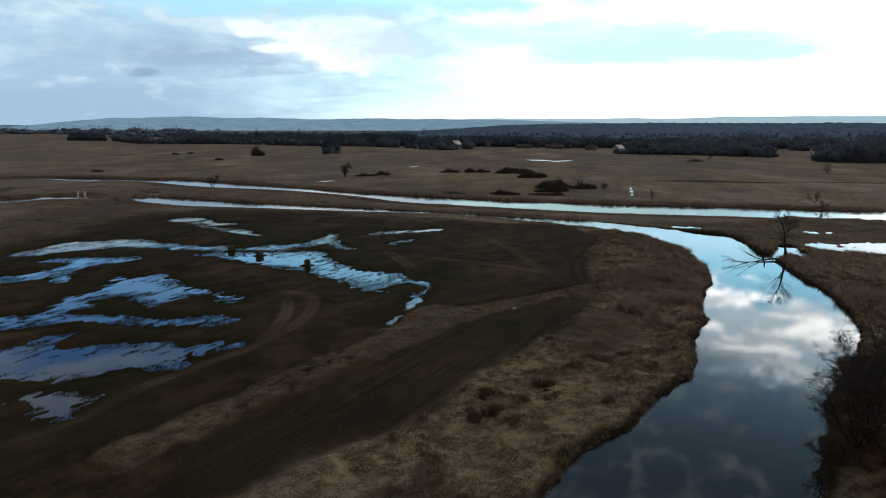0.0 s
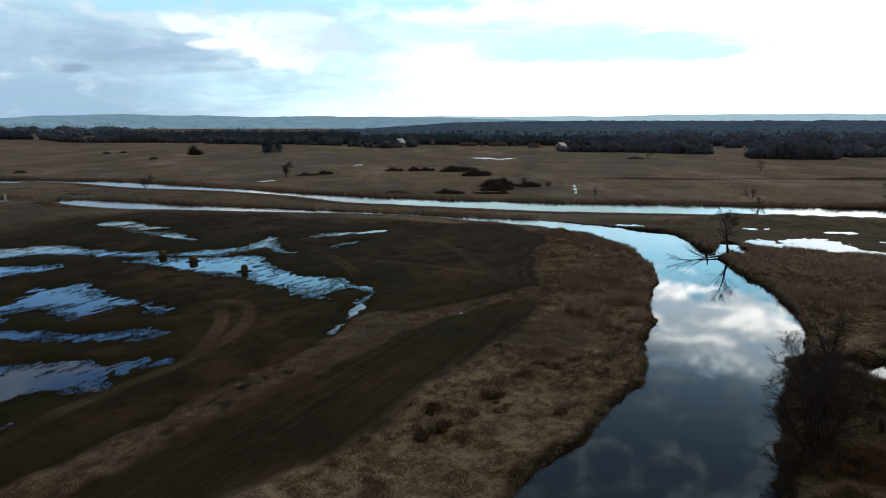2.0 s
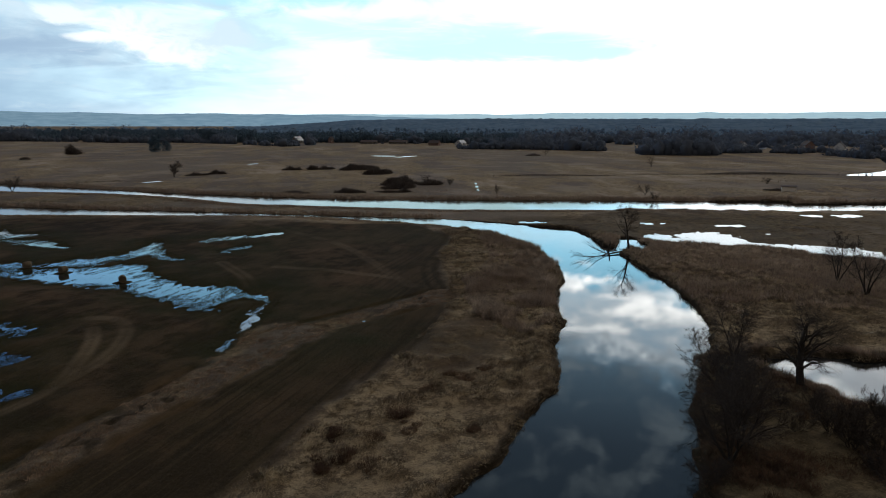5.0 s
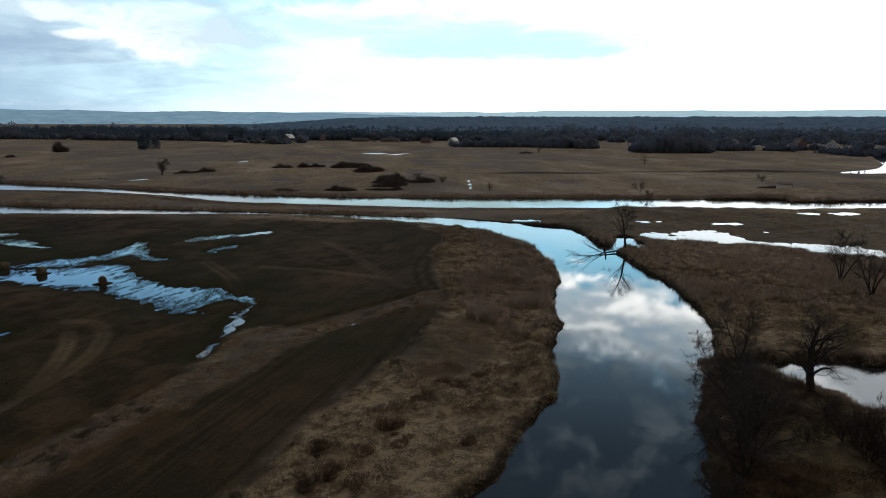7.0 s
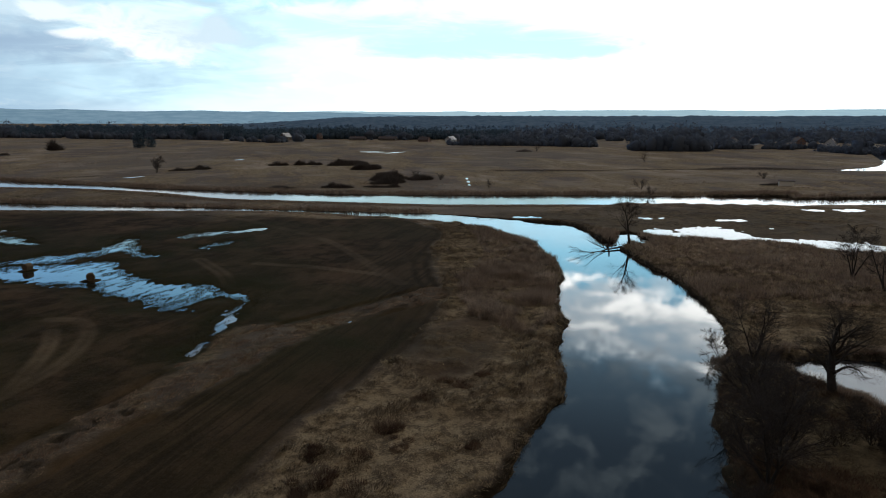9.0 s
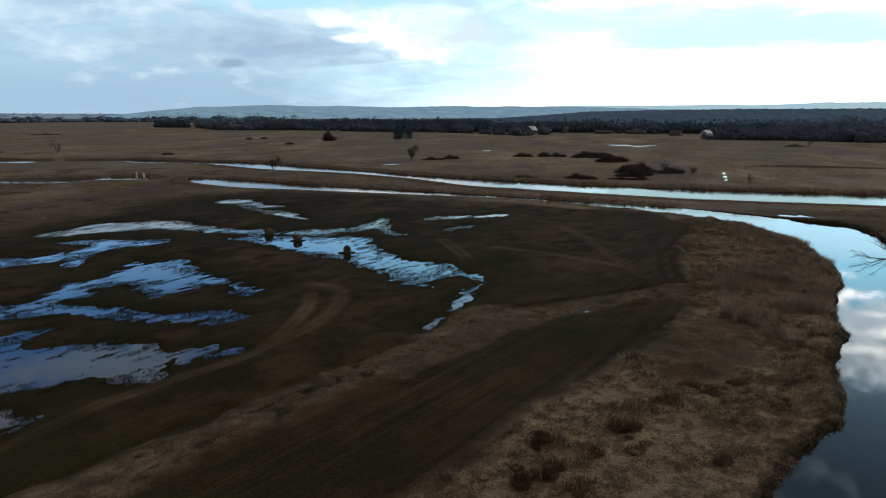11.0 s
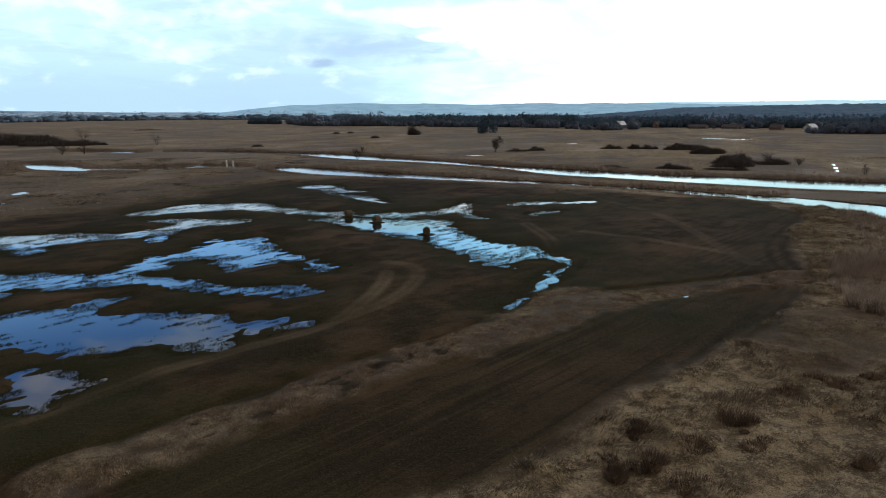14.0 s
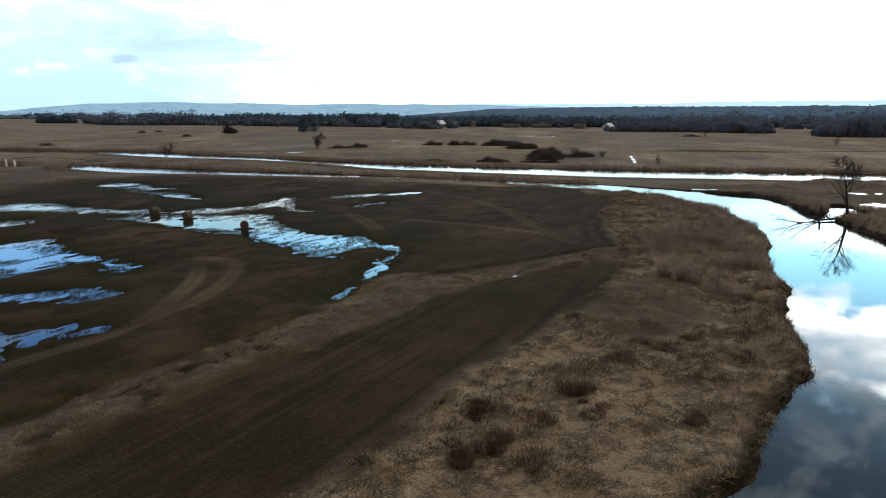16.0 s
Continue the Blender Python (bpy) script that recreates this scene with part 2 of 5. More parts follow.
def ground_look(n, p):
    rough, wear, wet, plough = (attribute(n, k) for k in ("rough", "wear", "wet", "mud"))
    broad = n.noise(p, 0.035, 4, 0.6)
    patch = n.noise(p, 0.22, 5, 0.6)
    fine = n.noise(p, 2.2, 5, 0.7)
    rows = n.noise(n.scaled(n.scaled(p, 1, 1, 1, radians(-38)), 0.07, 1.3), 1.0, 6, 0.7)
    mat = n.noise(p, 2.6, 5, 0.65, 2.2)
    far = n.noise(n.scaled(n.scaled(p, 1, 1, 1, radians(28)), 0.034, 0.012), 1.0, 6, 0.7)
    wide_ = n.noise(n.scaled(n.scaled(p, 1, 1, 1, radians(28)), 0.011, 0.006), 1.0, 5, 0.6)
    tuft = n.noise(p, 0.9, 5, 0.65)
    grain = n.noise(p, 9.0, 4, 0.7)
    blotch = n.noise(n.scaled(n.scaled(p, 1, 1, 1, radians(-38)), 0.05, 0.10), 1.0, 6, 0.65)
    turf = n.mix(n.span(patch, 0.38, 0.62), (0.017, 0.012, 0.007), (0.056, 0.039, 0.023))
    turf = n.mix(n.span(blotch, 0.51, 0.62, 0.0, 0.9), turf, (0.016, 0.011, 0.007))
    turf = n.mix(n.span(blotch, 0.36, 0.48, 0.85, 0.0), turf, (0.076, 0.052, 0.032))
    turf = n.mix(n.span(broad, 0.47, 0.56, 0.0, 0.55), turf, n.mix(patch, (0.020, 0.019, 0.009), (0.044, 0.040, 0.020)))
    turf = n.mix(n.math("MULTIPLY", n.span(rows, 0.48, 0.66), 0.22), turf, (0.072, 0.053, 0.033))
    turf = n.mix(n.math("MULTIPLY", n.span(rows, 0.34, 0.48, 1.0, 0.0), 0.15), turf, (0.014, 0.011, 0.007))
    ruts = n.noise(n.scaled(n.scaled(p, 1, 1, 1, radians(-37)), 0.018, 1.5), 1.0, 4, 0.75)
    turf = n.mix(n.math("MULTIPLY", n.span(ruts, 0.52, 0.58, 0.0, 0.75), n.span(attribute(n, "lane"), 0.0, 1.0, 0.15, 1.0)), turf, (0.015, 0.011, 0.007))
    turf = n.mix(n.math("MULTIPLY", n.span(ruts, 0.40, 0.47, 0.6, 0.0), n.span(attribute(n, "lane"), 0.0, 1.0, 0.15, 1.0)), turf, n.mix(patch, (0.050, 0.044, 0.020), (0.075, 0.052, 0.030)))
    turf = n.mix(1.0, turf, (1.0, 0.90, 0.79), "MULTIPLY")
    turf = n.mix(n.span(attribute(n, "lane"), 0.0, 1.0, 0.0, 0.3), turf, n.mix(patch, (0.022, 0.017, 0.010), (0.038, 0.030, 0.016)))
    turf = n.mix(wet, turf, n.mix(fine, (0.009, 0.010, 0.004), (0.026, 0.025, 0.009)))
    straw = n.mix(n.span(tuft, 0.38, 0.62), (0.090, 0.066, 0.042), (0.310, 0.230, 0.140))
    straw = n.mix(n.span(mat, 0.36, 0.52, 0.55, 0.0), straw, (0.070, 0.054, 0.038))
    straw = n.mix(n.span(mat, 0.50, 0.66, 0.0, 0.8), straw, (0.390, 0.295, 0.180))
    bank = straw
    # patches of the wide meadow: straw tones, lifted and greyed by painted haze
    straw = n.mix(n.span(far, 0.46, 0.58, 0.0, 0.9), straw, (0.128, 0.104, 0.090))
    straw = n.mix(n.span(far, 0.34, 0.45, 0.75, 0.0), straw, (0.350, 0.282, 0.224))
    straw = n.mix(n.span(wide_, 0.48, 0.62, 0.0, 0.8), straw, (0.160, 0.131, 0.106))
    straw = n.mix(n.span(broad, 0.50, 0.66, 0.0, 0.7), straw, (0.262, 0.208, 0.166))
    straw = n.mix(attribute(n, "straw"), straw, n.mix(n.span(blotch, 0.44, 0.64, 0.0, 0.5), bank, (0.170, 0.125, 0.085)))
    colour = n.mix(n.math("MULTIPLY", rough, n.span(fine, 0.2, 0.6, 0.7, 1.0)), turf, straw)
    colour = n.mix(n.math("MULTIPLY", wear, n.span(fine, 0.25, 0.65, 0.5, 1.0)), colour, (0.165, 0.120, 0.074))
    colour = n.mix(n.math("MULTIPLY", plough, n.span(rows, 0.3, 0.55, 0.5, 1.0)), colour, (0.017, 0.012, 0.007))
    colour = n.mix(n.math("MULTIPLY", n.span(fine, 0.40, 0.70, 0.0, 0.42), n.span(rough, 0.0, 1.0, 0.8, 0.55)), colour, (0.018, 0.013, 0.008))
    colour = n.mix(n.span(grain, 0.45, 0.75, 0.0, 0.30), colour, n.mix(0.5, colour, (0.22, 0.16, 0.10)))
    return colour, n.math("ADD", n.math("ADD", fine, n.math("MULTIPLY", rows, 0.4)), n.math("MULTIPLY", mat, n.math("MULTIPLY", rough, 1.6)))


def blades_look(dark, pale, tint, patchiness=0.2):
    def build(n, p):
        tone = n.mix(n.math("MULTIPLY", n.span(n.noise(p, 0.8, 4, 0.65), 0.42, 0.60), n.span(island(n), 0.0, 1.0, 0.5, 1.0)), dark, pale)
        return n.mix(n.span(n.noise(p, patchiness, 5, 0.65), 0.42, 0.62), n.mix(n.span(n.noise(p, 0.42, 5, 0.7, 0.6), 0.48, 0.62, 0.0, 0.65), tone, n.mix(island(n), dark, tint)), n.mix(island(n), dark, tint))
    return build


GROUND = surface("ground_soil", ground_look, 1.0, 0.02, (0.8, 0.15))
STRAW = surface("dry_grass", blades_look((0.070, 0.050, 0.032), (0.520, 0.395, 0.235), (0.215, 0.155, 0.098)), 0.85, 0.15, None, 0.45)
REED = surface("reed_stems", blades_look((0.130, 0.094, 0.068), (0.450, 0.330, 0.235), (0.275, 0.192, 0.138), 0.05), 0.85, 0.15, None, 0.45)
BROWN_REED = surface("brown_reed", blades_look((0.115, 0.078, 0.050), (0.400, 0.275, 0.175), (0.240, 0.155, 0.098), 0.25), 0.85, 0.15, None, 0.4)
SEDGE = surface("dark_sedge", blades_look((0.018, 0.016, 0.008), (0.060, 0.048, 0.024), (0.050, 0.046, 0.020), 0.3), 0.9, 0.1, None, 0.45)
WEED = surface("dead_weeds", blades_look((0.050, 0.030, 0.020), (0.190, 0.115, 0.072), (0.115, 0.068, 0.044), 0.6), 0.9, 0.1, None, 0.45)
BARK = surface("bark", lambda n, p: (n.mix(n.noise(p, 6, 5, 0.7), (0.018, 0.014, 0.011), (0.060, 0.048, 0.038)), n.noise(p, 14, 4)), 0.95, 0.1, (0.8, 0.03))
TWIG = surface("twigs", lambda n, p: n.mix(island(n), (0.022, 0.017, 0.014), (0.070, 0.054, 0.043)), 0.95, 0.1)
# leafless woods: blue-grey base colour stands in for haze in the air
BRUSH = surface("hazed_brushwood", lambda n, p: n.mix(island(n), (0.090, 0.106, 0.136), (0.122, 0.136, 0.162)), 0.95, 0.0, None, 0.3)
THORN = surface("thorny_twigs", lambda n, p: n.mix(island(n), (0.046, 0.038, 0.034), (0.125, 0.098, 0.082)), 0.95, 0.0, None, 0.3)
# FAR_BRUSH, PINE and RIDGE: needle and twig tones blued with painted haze
FAR_BRUSH = surface("hazed_far_brushwood", lambda n, p: n.mix(island(n), (0.085, 0.115, 0.156), (0.120, 0.150, 0.190)), 0.95, 0.0)
PINE = surface("hazed_pine_needles", lambda n, p: n.mix(island(n), (0.056, 0.082, 0.106), (0.084, 0.114, 0.136)), 0.95, 0.05, None, 0.25)
RIDGE = surface("hazed_ridge_pines", lambda n, p: n.mix(n.span(n.noise(p, 0.02, 5, 0.7), 0.35, 0.65), (0.076, 0.120, 0.172), (0.120, 0.168, 0.226)), 0.95, 0.0)
HAY = surface("hay", lambda n, p: (n.mix(n.noise(p, 9, 5, 0.7), (0.050, 0.036, 0.022), (0.160, 0.112, 0.066)), n.noise(p, 20, 4)), 0.95, 0.1, (0.9, 0.06))
HAY_END = surface("hay_end", lambda n, p: (n.mix(n.noise(p, 7, 5, 0.7), (0.060, 0.042, 0.026), (0.150, 0.104, 0.062)), n.noise(p, 18, 4)), 0.95, 0.1, (0.9, 0.06))
PLASTER = surface("plaster", lambda n, p: n.mix(n.noise(p, 0.6, 4), (0.36, 0.35, 0.33), (0.54, 0.52, 0.50)), 0.9, 0.2)
BRICKWORK = surface("brickwork", lambda n, p: n.mix(n.noise(p, 1.2, 4), (0.14, 0.085, 0.065), (0.22, 0.135, 0.105)), 0.9, 0.2)
TILE_ROOF = surface("roof_tiles", lambda n, p: n.mix(n.noise(p, 1.0, 4), (0.055, 0.044, 0.044), (0.10, 0.074, 0.070)), 0.85, 0.2)
SHEET_ROOF = surface("sheet_roof", lambda n, p: n.mix(n.noise(p, 0.8, 4), (0.16, 0.17, 0.19), (0.27, 0.285, 0.30)), 0.5, 0.4)
BOARDS = surface("grey_boards", lambda n, p: n.mix(n.noise(p, 2.0, 4), (0.085, 0.072, 0.060), (0.17, 0.145, 0.12)), 0.9, 0.1)
PANE = surface("dark_pane", lambda n, p: (0.02, 0.025, 0.03), 0.1, 0.5)
SNOWY = surface("pale_boards", lambda n, p: n.mix(n.noise(p, 3.0, 4), (0.60, 0.51, 0.40), (0.75, 0.66, 0.54)), 0.8, 0.2)


def water_look(name, deep, waves):
    m = bpy.data.materials.new(name)
    m.use_nodes = True
    n = Nodes(m.node_tree)
    p = n.add("ShaderNodeNewGeometry").outputs["Position"]
    shader = n.add("ShaderNodeBsdfPrincipled")
    shader.inputs["Base Color"].default_value = (*deep, 1)
    shader.inputs["IOR"].default_value = 1.333
    shader.inputs["Roughness"].default_value = 0.015
    b = n.add("ShaderNodeBump")
    b.inputs["Strength"].default_value, b.inputs["Distance"].default_value = waves
    ripple = n.math("ADD", n.noise(p, 0.9, 3, 0.5), n.math("MULTIPLY", n.noise(n.scaled(p, 2.2, 0.8, 1, 0.5), 1.6, 3), 0.5))
    n.put(b.inputs["Height"], ripple)
    n.put(shader.inputs["Normal"], b.outputs[0])
    n.put(n.add("ShaderNodeOutputMaterial").inputs[0], shader.outputs[0])
    return m


RIVER = water_look("river_water", (0.010, 0.012, 0.013), (0.25, 0.006))
POOL = water_look("flood_water", (0.016, 0.017, 0.014), (0.25, 0.008))


def haze_glow_look(name, colour, light):
    """Far hills, beyond all parallax: a self-glowing tone with the air's haze painted in."""
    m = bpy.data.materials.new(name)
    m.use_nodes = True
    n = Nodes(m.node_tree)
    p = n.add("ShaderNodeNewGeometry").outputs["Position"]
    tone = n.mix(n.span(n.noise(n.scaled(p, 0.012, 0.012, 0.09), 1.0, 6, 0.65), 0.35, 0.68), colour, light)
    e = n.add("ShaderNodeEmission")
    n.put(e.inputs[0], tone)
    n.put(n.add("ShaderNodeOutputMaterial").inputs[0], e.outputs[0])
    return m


# hills and plain: blue haze painted as emission, paler with distance
HILL_NEAR = haze_glow_look("hazy_hill", (0.20, 0.34, 0.46), (0.27, 0.42, 0.54))
HILL_FAR = haze_glow_look("hazy_far_hill", (0.46, 0.68, 0.80), (0.54, 0.76, 0.86))
PLAIN_FAR = haze_glow_look("hazy_plain", (0.10, 0.165, 0.24), (0.29, 0.37, 0.45))


# ---- arithmetic for the land ----
def value_noise(x, y, seed=0):
    """Smooth noise in -1..1 on a unit lattice, for arrays."""
    xi, yi = np.floor(x), np.floor(y)
    fx, fy = x - xi, y - yi
    fx, fy = fx * fx * (3 - 2 * fx), fy * fy * (3 - 2 * fy)

    def corner(a, b):
        h = (a.astype(np.int64) * 374761393 + b.astype(np.int64) * 668265263 + seed * 974634777) & 0x7FFFFFFF
        h = ((h ^ (h >> 13)) * 1274126177) & 0x7FFFFFFF
        return ((h ^ (h >> 16)) & 0xFFFF) / 32767.5 - 1
    a, b, c, d = corner(xi, yi), corner(xi + 1, yi), corner(xi, yi + 1), corner(xi + 1, yi + 1)
    return (a + (b - a) * fx) * (1 - fy) + (c + (d - c) * fx) * fy


def fractal(x, y, size, seed=0, octaves=3):
    total, gain = 0.0, 1.0
    for k in range(octaves):
        total = total + gain * value_noise(x / size, y / size, seed + 17 * k)
        size, gain = size / 2.1, gain * 0.55
    return total


def spline(points, steps=4, closed=False):
    """Catmull-Rom through plan points."""
    p = np.array(points, float)
    p = np.concatenate([p[-1:], p, p[:2]]) if closed else np.concatenate([2 * p[:1] - p[1:2], p, 2 * p[-1:] - p[-2:-1]])
    out = []
    for a, b, c, d in zip(p, p[1:], p[2:], p[3:]):
        for s in np.arange(steps) / steps:
            out.append(0.5 * (2 * b + (c - a) * s + (2 * a - 5 * b + 4 * c - d) * s * s + (3 * b - a - 3 * c + d) * s**3))
    if not closed:
        out.append(p[-2])
    return np.array(out)


def away(x, y, line):
    """Distance of plan places from an open line."""
    best = np.full(x.shape, 1e9)
    for (ax, ay), (bx, by) in zip(line, line[1:]):
        ux, uy = bx - ax, by - ay
        s = np.clip(((x - ax) * ux + (y - ay) * uy) / (ux * ux + uy * uy + 1e-9), 0, 1)
        best = np.minimum(best, (x - ax - s * ux) ** 2 + (y - ay - s * uy) ** 2)
    return np.sqrt(best)


def outside(x, y, shape, reach=12.0):
    """Signed distance from a closed shape: negative within it, at most reach."""
    out = np.full(x.shape, reach)
    (x0, y0), (x1, y1) = shape.min(0) - reach, shape.max(0) + reach
    near = (x > x0) & (x < x1) & (y > y0) & (y < y1)
    px, py = x[near], y[near]
    ring = np.concatenate([shape, shape[:1]])
    d = away(px, py, ring)
    inside = np.zeros(px.shape, bool)
    for (ax, ay), (bx, by) in zip(ring, ring[1:]):
        cross = (ay > py) != (by > py)
        inside ^= cross & (px < (bx - ax) * (py - ay) / (by - ay + 1e-12) + ax)
    out[near] = np.where(inside, -d, np.minimum(d, reach))
    return out


def step(v, a, b):
    s = np.clip((v - a) / (b - a), 0, 1)
    return s * s * (3 - 2 * s)


# ---- the plan: waters, banks, tracks (metres) ----
BALE_POOL = [(5.5, 137.4), (10.2, 132.5), (13.8, 124.6), (18.2, 119.8), (22.6, 113.8), (26, 105.1), (28.6, 97.6), (30.1, 91.2), (32.6, 89.1), (32.6, 93.3), (37, 94.8), (38.6, 91.4), (35.7, 87), (32.7, 83.6), (31.8, 80.7), (35.6, 85.2), (40.2, 90.4), (41.1, 93.9), (39.8, 98.2), (38, 103), (34, 107.7), (32.1, 112.8), (30.7, 122.1), (31.8, 129.1), (23.7, 132.8), (16.7, 137)]
BALE_POOL_ARM = [(12.5, 140), (21.6, 142.4), (28.6, 143.1), (33.3, 143.7), (38.6, 154.5), (40.3, 154.1), (37.8, 143.5), (37.8, 131.7), (35.6, 133.5), (34.1, 138.9), (27.6, 136.7), (20.8, 134.7)]
UPPER_POOL = [(-28.8, 150.5), (-24.3, 157.2), (-20.9, 163.3), (-13.9, 164.4), (-4, 163.2), (0.2, 157.7), (4.3, 150.1), (10.5, 146.4), (15, 144.6), (14.6, 138.8), (6, 142.1), (-0.7, 147.3), (-6.7, 152.5), (-11, 151.1), (-17.6, 151), (-23.6, 148.6)]
LEFT_POOL = [(-54, 126.7), (-44.9, 128.6), (-39.4, 130), (-33.4, 130.3), (-25.1, 129.6), (-19.3, 132.2), (-16.8, 137.1), (-23, 140.9), (-20.4, 143), (-8.6, 139.8), (-5, 139), (-5.3, 134.6), (-11.8, 132.9), (-14.8, 125.8), (-15.8, 119.1), (-18.3, 123), (-25.6, 121.6), (-32, 118.9), (-30.5, 114.4), (-31.2, 111.4), (-34.9, 112.6), (-35.8, 115.9), (-39.8, 116.3), (-48.2, 114.9)]
CENTRAL_POOL = [(-7.5, 123.7), (-5.6, 118.8), (0.7, 119.4), (2.4, 110.4), (5.1, 103.9), (10.9, 96.7), (9.3, 93.6), (6.4, 93.5), (4.8, 99.3), (1.8, 98.6), (-2.4, 96.9), (-4.8, 99.3), (-6.7, 103.1), (-9.7, 103), (-11.2, 99.3), (-14.1, 96.8), (-18, 97.6), (-17.1, 102.1), (-15, 107.3), (-11.4, 111.2), (-9, 118.6)]
LONG_POOL = [(-43.4, 100.1), (-33.5, 101.1), (-28, 100.5), (-19.2, 98.1), (-15.1, 98.2), (-12.4, 95), (-8, 93), (-4.3, 90), (-0.8, 88), (3.7, 87.4), (7.6, 85.3), (6.4, 83.3), (2.7, 82.9), (-2.3, 83.9), (-5.1, 86.9), (-8.4, 88), (-12, 90), (-14.4, 89.7), (-19.9, 89.8), (-25.1, 91.6), (-25.7, 88.1), (-27.4, 86.2), (-34.7, 83.6)]
WIDE_POOL = [(-25.2, 76.3), (-22.8, 80.2), (-19.2, 82.1), (-16.4, 84), (-15.3, 86), (-12.1, 85.9), (-13.1, 83.4), (-13.2, 80.7), (-8.5, 79.4), (-2.7, 77.8), (1.4, 75.5), (4.8, 74.2), (7.9, 72.5), (5.4, 71.1), (3.3, 70), (0.9, 68.4), (-1.2, 66.2), (-4.1, 66.7), (-6.7, 68.2), (-8.3, 66.8), (-12.8, 66.8), (-16.7, 67.9), (-20.4, 71.7)]
NEAR_POOL = [(-16.4, 62.6), (-15.3, 64.2), (-13.4, 64.5), (-10.2, 62.5), (-9, 61.4), (-9.2, 59.7), (-9.7, 58.2), (-10.2, 56.2), (-11.9, 56.7), (-14.4, 57.4), (-14.1, 58.6), (-13.5, 59.6), (-15.4, 61.1)]
NORTH_POOL = [(2.1, 192.9), (8, 198.4), (14.1, 195.6), (16.1, 184.5), (21.6, 179.5), (16.7, 178.3), (13, 176.8), (18, 173.4), (21.8, 167.1), (22.8, 157.1), (18.4, 160), (13.8, 170), (10.6, 175.1), (8.7, 186.2)]
THIN_POOL = [(49.1, 149.4), (55.2, 151.7), (66.4, 150.1), (66.9, 148.1), (63.9, 147), (56.2, 146.9), (50, 147.4)]
SHORT_POOL = [(47.9, 135.8), (50.8, 137.5), (56.1, 137.8), (53.3, 134.7), (48.2, 133.6)]
SLIVER_POOL = [(-65.6, 192.6), (-65.4, 197.3), (-64.2, 199.4), (-63.1, 193.2)]
EDGE_POOL = [(-66.1, 171.6), (-64.1, 174.8), (-60.4, 176.8), (-59.8, 172.9), (-62.8, 171.8)]
OLD_ARM = [(-105.5, 309.2), (-96.9, 309.9), (-84.6, 297.9), (-73.6, 281.6), (-48.8, 277.8), (-37.4, 282.8), (-22.6, 281.7), (-20.2, 270.5), (-35.7, 271.9), (-46.1, 264.8), (-68.5, 270.5), (-70.4, 264.1), (-82, 271.6), (-94.1, 281.9)]
OLD_ARM_WEST = [(-142.1, 331.3), (-124.3, 320.2), (-115.5, 300.4), (-107.8, 280.5), (-116.9, 275.8)]
SLIT_WEST = [(-120.5, 414), (-104.7, 409), (-84, 397.7), (-82.3, 382.2), (-98.6, 386.9)]
SLIT_EAST = [(-43.1, 380.7), (-29.9, 376.8), (-20.9, 364.5), (-25.2, 356.5), (-37.4, 369.3)]
RIVER_NORTH = [(-2.1, 359.1), (15.8, 349.3), (39.9, 313.5), (57.7, 284.3), (74.7, 255.6), (88.4, 236.2), (102, 219.6), (115.1, 203.6), (129.6, 191), (143.9, 178.6), (174.5, 156.4), (203.9, 133), (231.6, 110.9), (226.7, 106.6), (253.6, 89), (286.9, 62.8)]
RIVER_SOUTH = [(-1.8, 345.5), (19.6, 308.1), (37.3, 289.8), (55, 269.8), (70.9, 242.1), (80.5, 214.7), (93.1, 199.9), (100.3, 191), (117, 171.9), (129.1, 159.7), (156.5, 139.7), (181.8, 118.1), (206.5, 96.8), (230.9, 80.6), (257.9, 56.1)]
ARM_NORTH = [(-5.9, 266.8), (5.4, 261.3), (17.1, 248.8), (31.2, 232.2), (52.4, 210.7), (63.5, 199.5), (76.4, 185.5), (88.9, 172), (99.8, 159.8), (113.3, 144.4), (120.2, 131.7), (124.8, 119.9), (127.6, 112.1), (123.2, 102.9), (116.7, 93.3), (115.8, 89.9)]
EAST_BANK = [(112.6, 85.3), (106.5, 76.8), (101.1, 69.1), (98, 63.6), (92.2, 56.7), (86.8, 50.5), (79.4, 44.1), (73.1, 39.7), (67.8, 37), (60.7, 33.9), (54.3, 29.6), (48.7, 25.5), (45.2, 23.1)]
INLET = [(116, 89.7), (126.1, 96.1), (128.4, 94.3), (124.4, 87.6), (118.8, 83.7), (116.8, 86.8), (112.4, 84.7)]
ARM_SOUTH = [(-5.3, 254.5), (5.5, 236.5), (16.2, 226.1), (29.6, 217.2), (50, 200.5), (73.8, 183.1), (87.4, 168.9), (96.4, 154.2), (101.9, 143.8), (105.5, 134.1)]
WEST_BANK = [(106, 119.6), (105.5, 111.2), (101.8, 100.2), (96.5, 90.1), (89.9, 80.2), (85.4, 75.5), (77.6, 69.7), (71.3, 62.7), (65.8, 57.1), (60.2, 53), (56.5, 48.7), (51.9, 44), (46.8, 41.1), (43.4, 39.2), (38.9, 36.2), (35.9, 35.2), (32.7, 33.6), (25.8, 30.5), (21.8, 27.7)]
FLOOD_POOL = [(139.1, 89.3), (147.9, 92.9), (156, 91.3), (156.3, 86.7), (149.8, 80.5), (159.6, 80.1), (150.3, 79.1), (147.5, 74), (155.3, 65.7), (159.7, 57.4), (159, 51), (148.8, 47.4), (146.7, 56.4), (143.1, 63.5), (142.9, 71.5), (138.4, 76.5), (135.6, 82.7), (133.7, 85.9)]
FLOOD_BAY = [(134.5, 95.7), (139, 95.3), (136.6, 90.2), (132.3, 89.7)]
FLOOD_CUT = [(164, 95.8), (169.4, 93.1), (166.9, 91.3), (162.3, 93.5)]
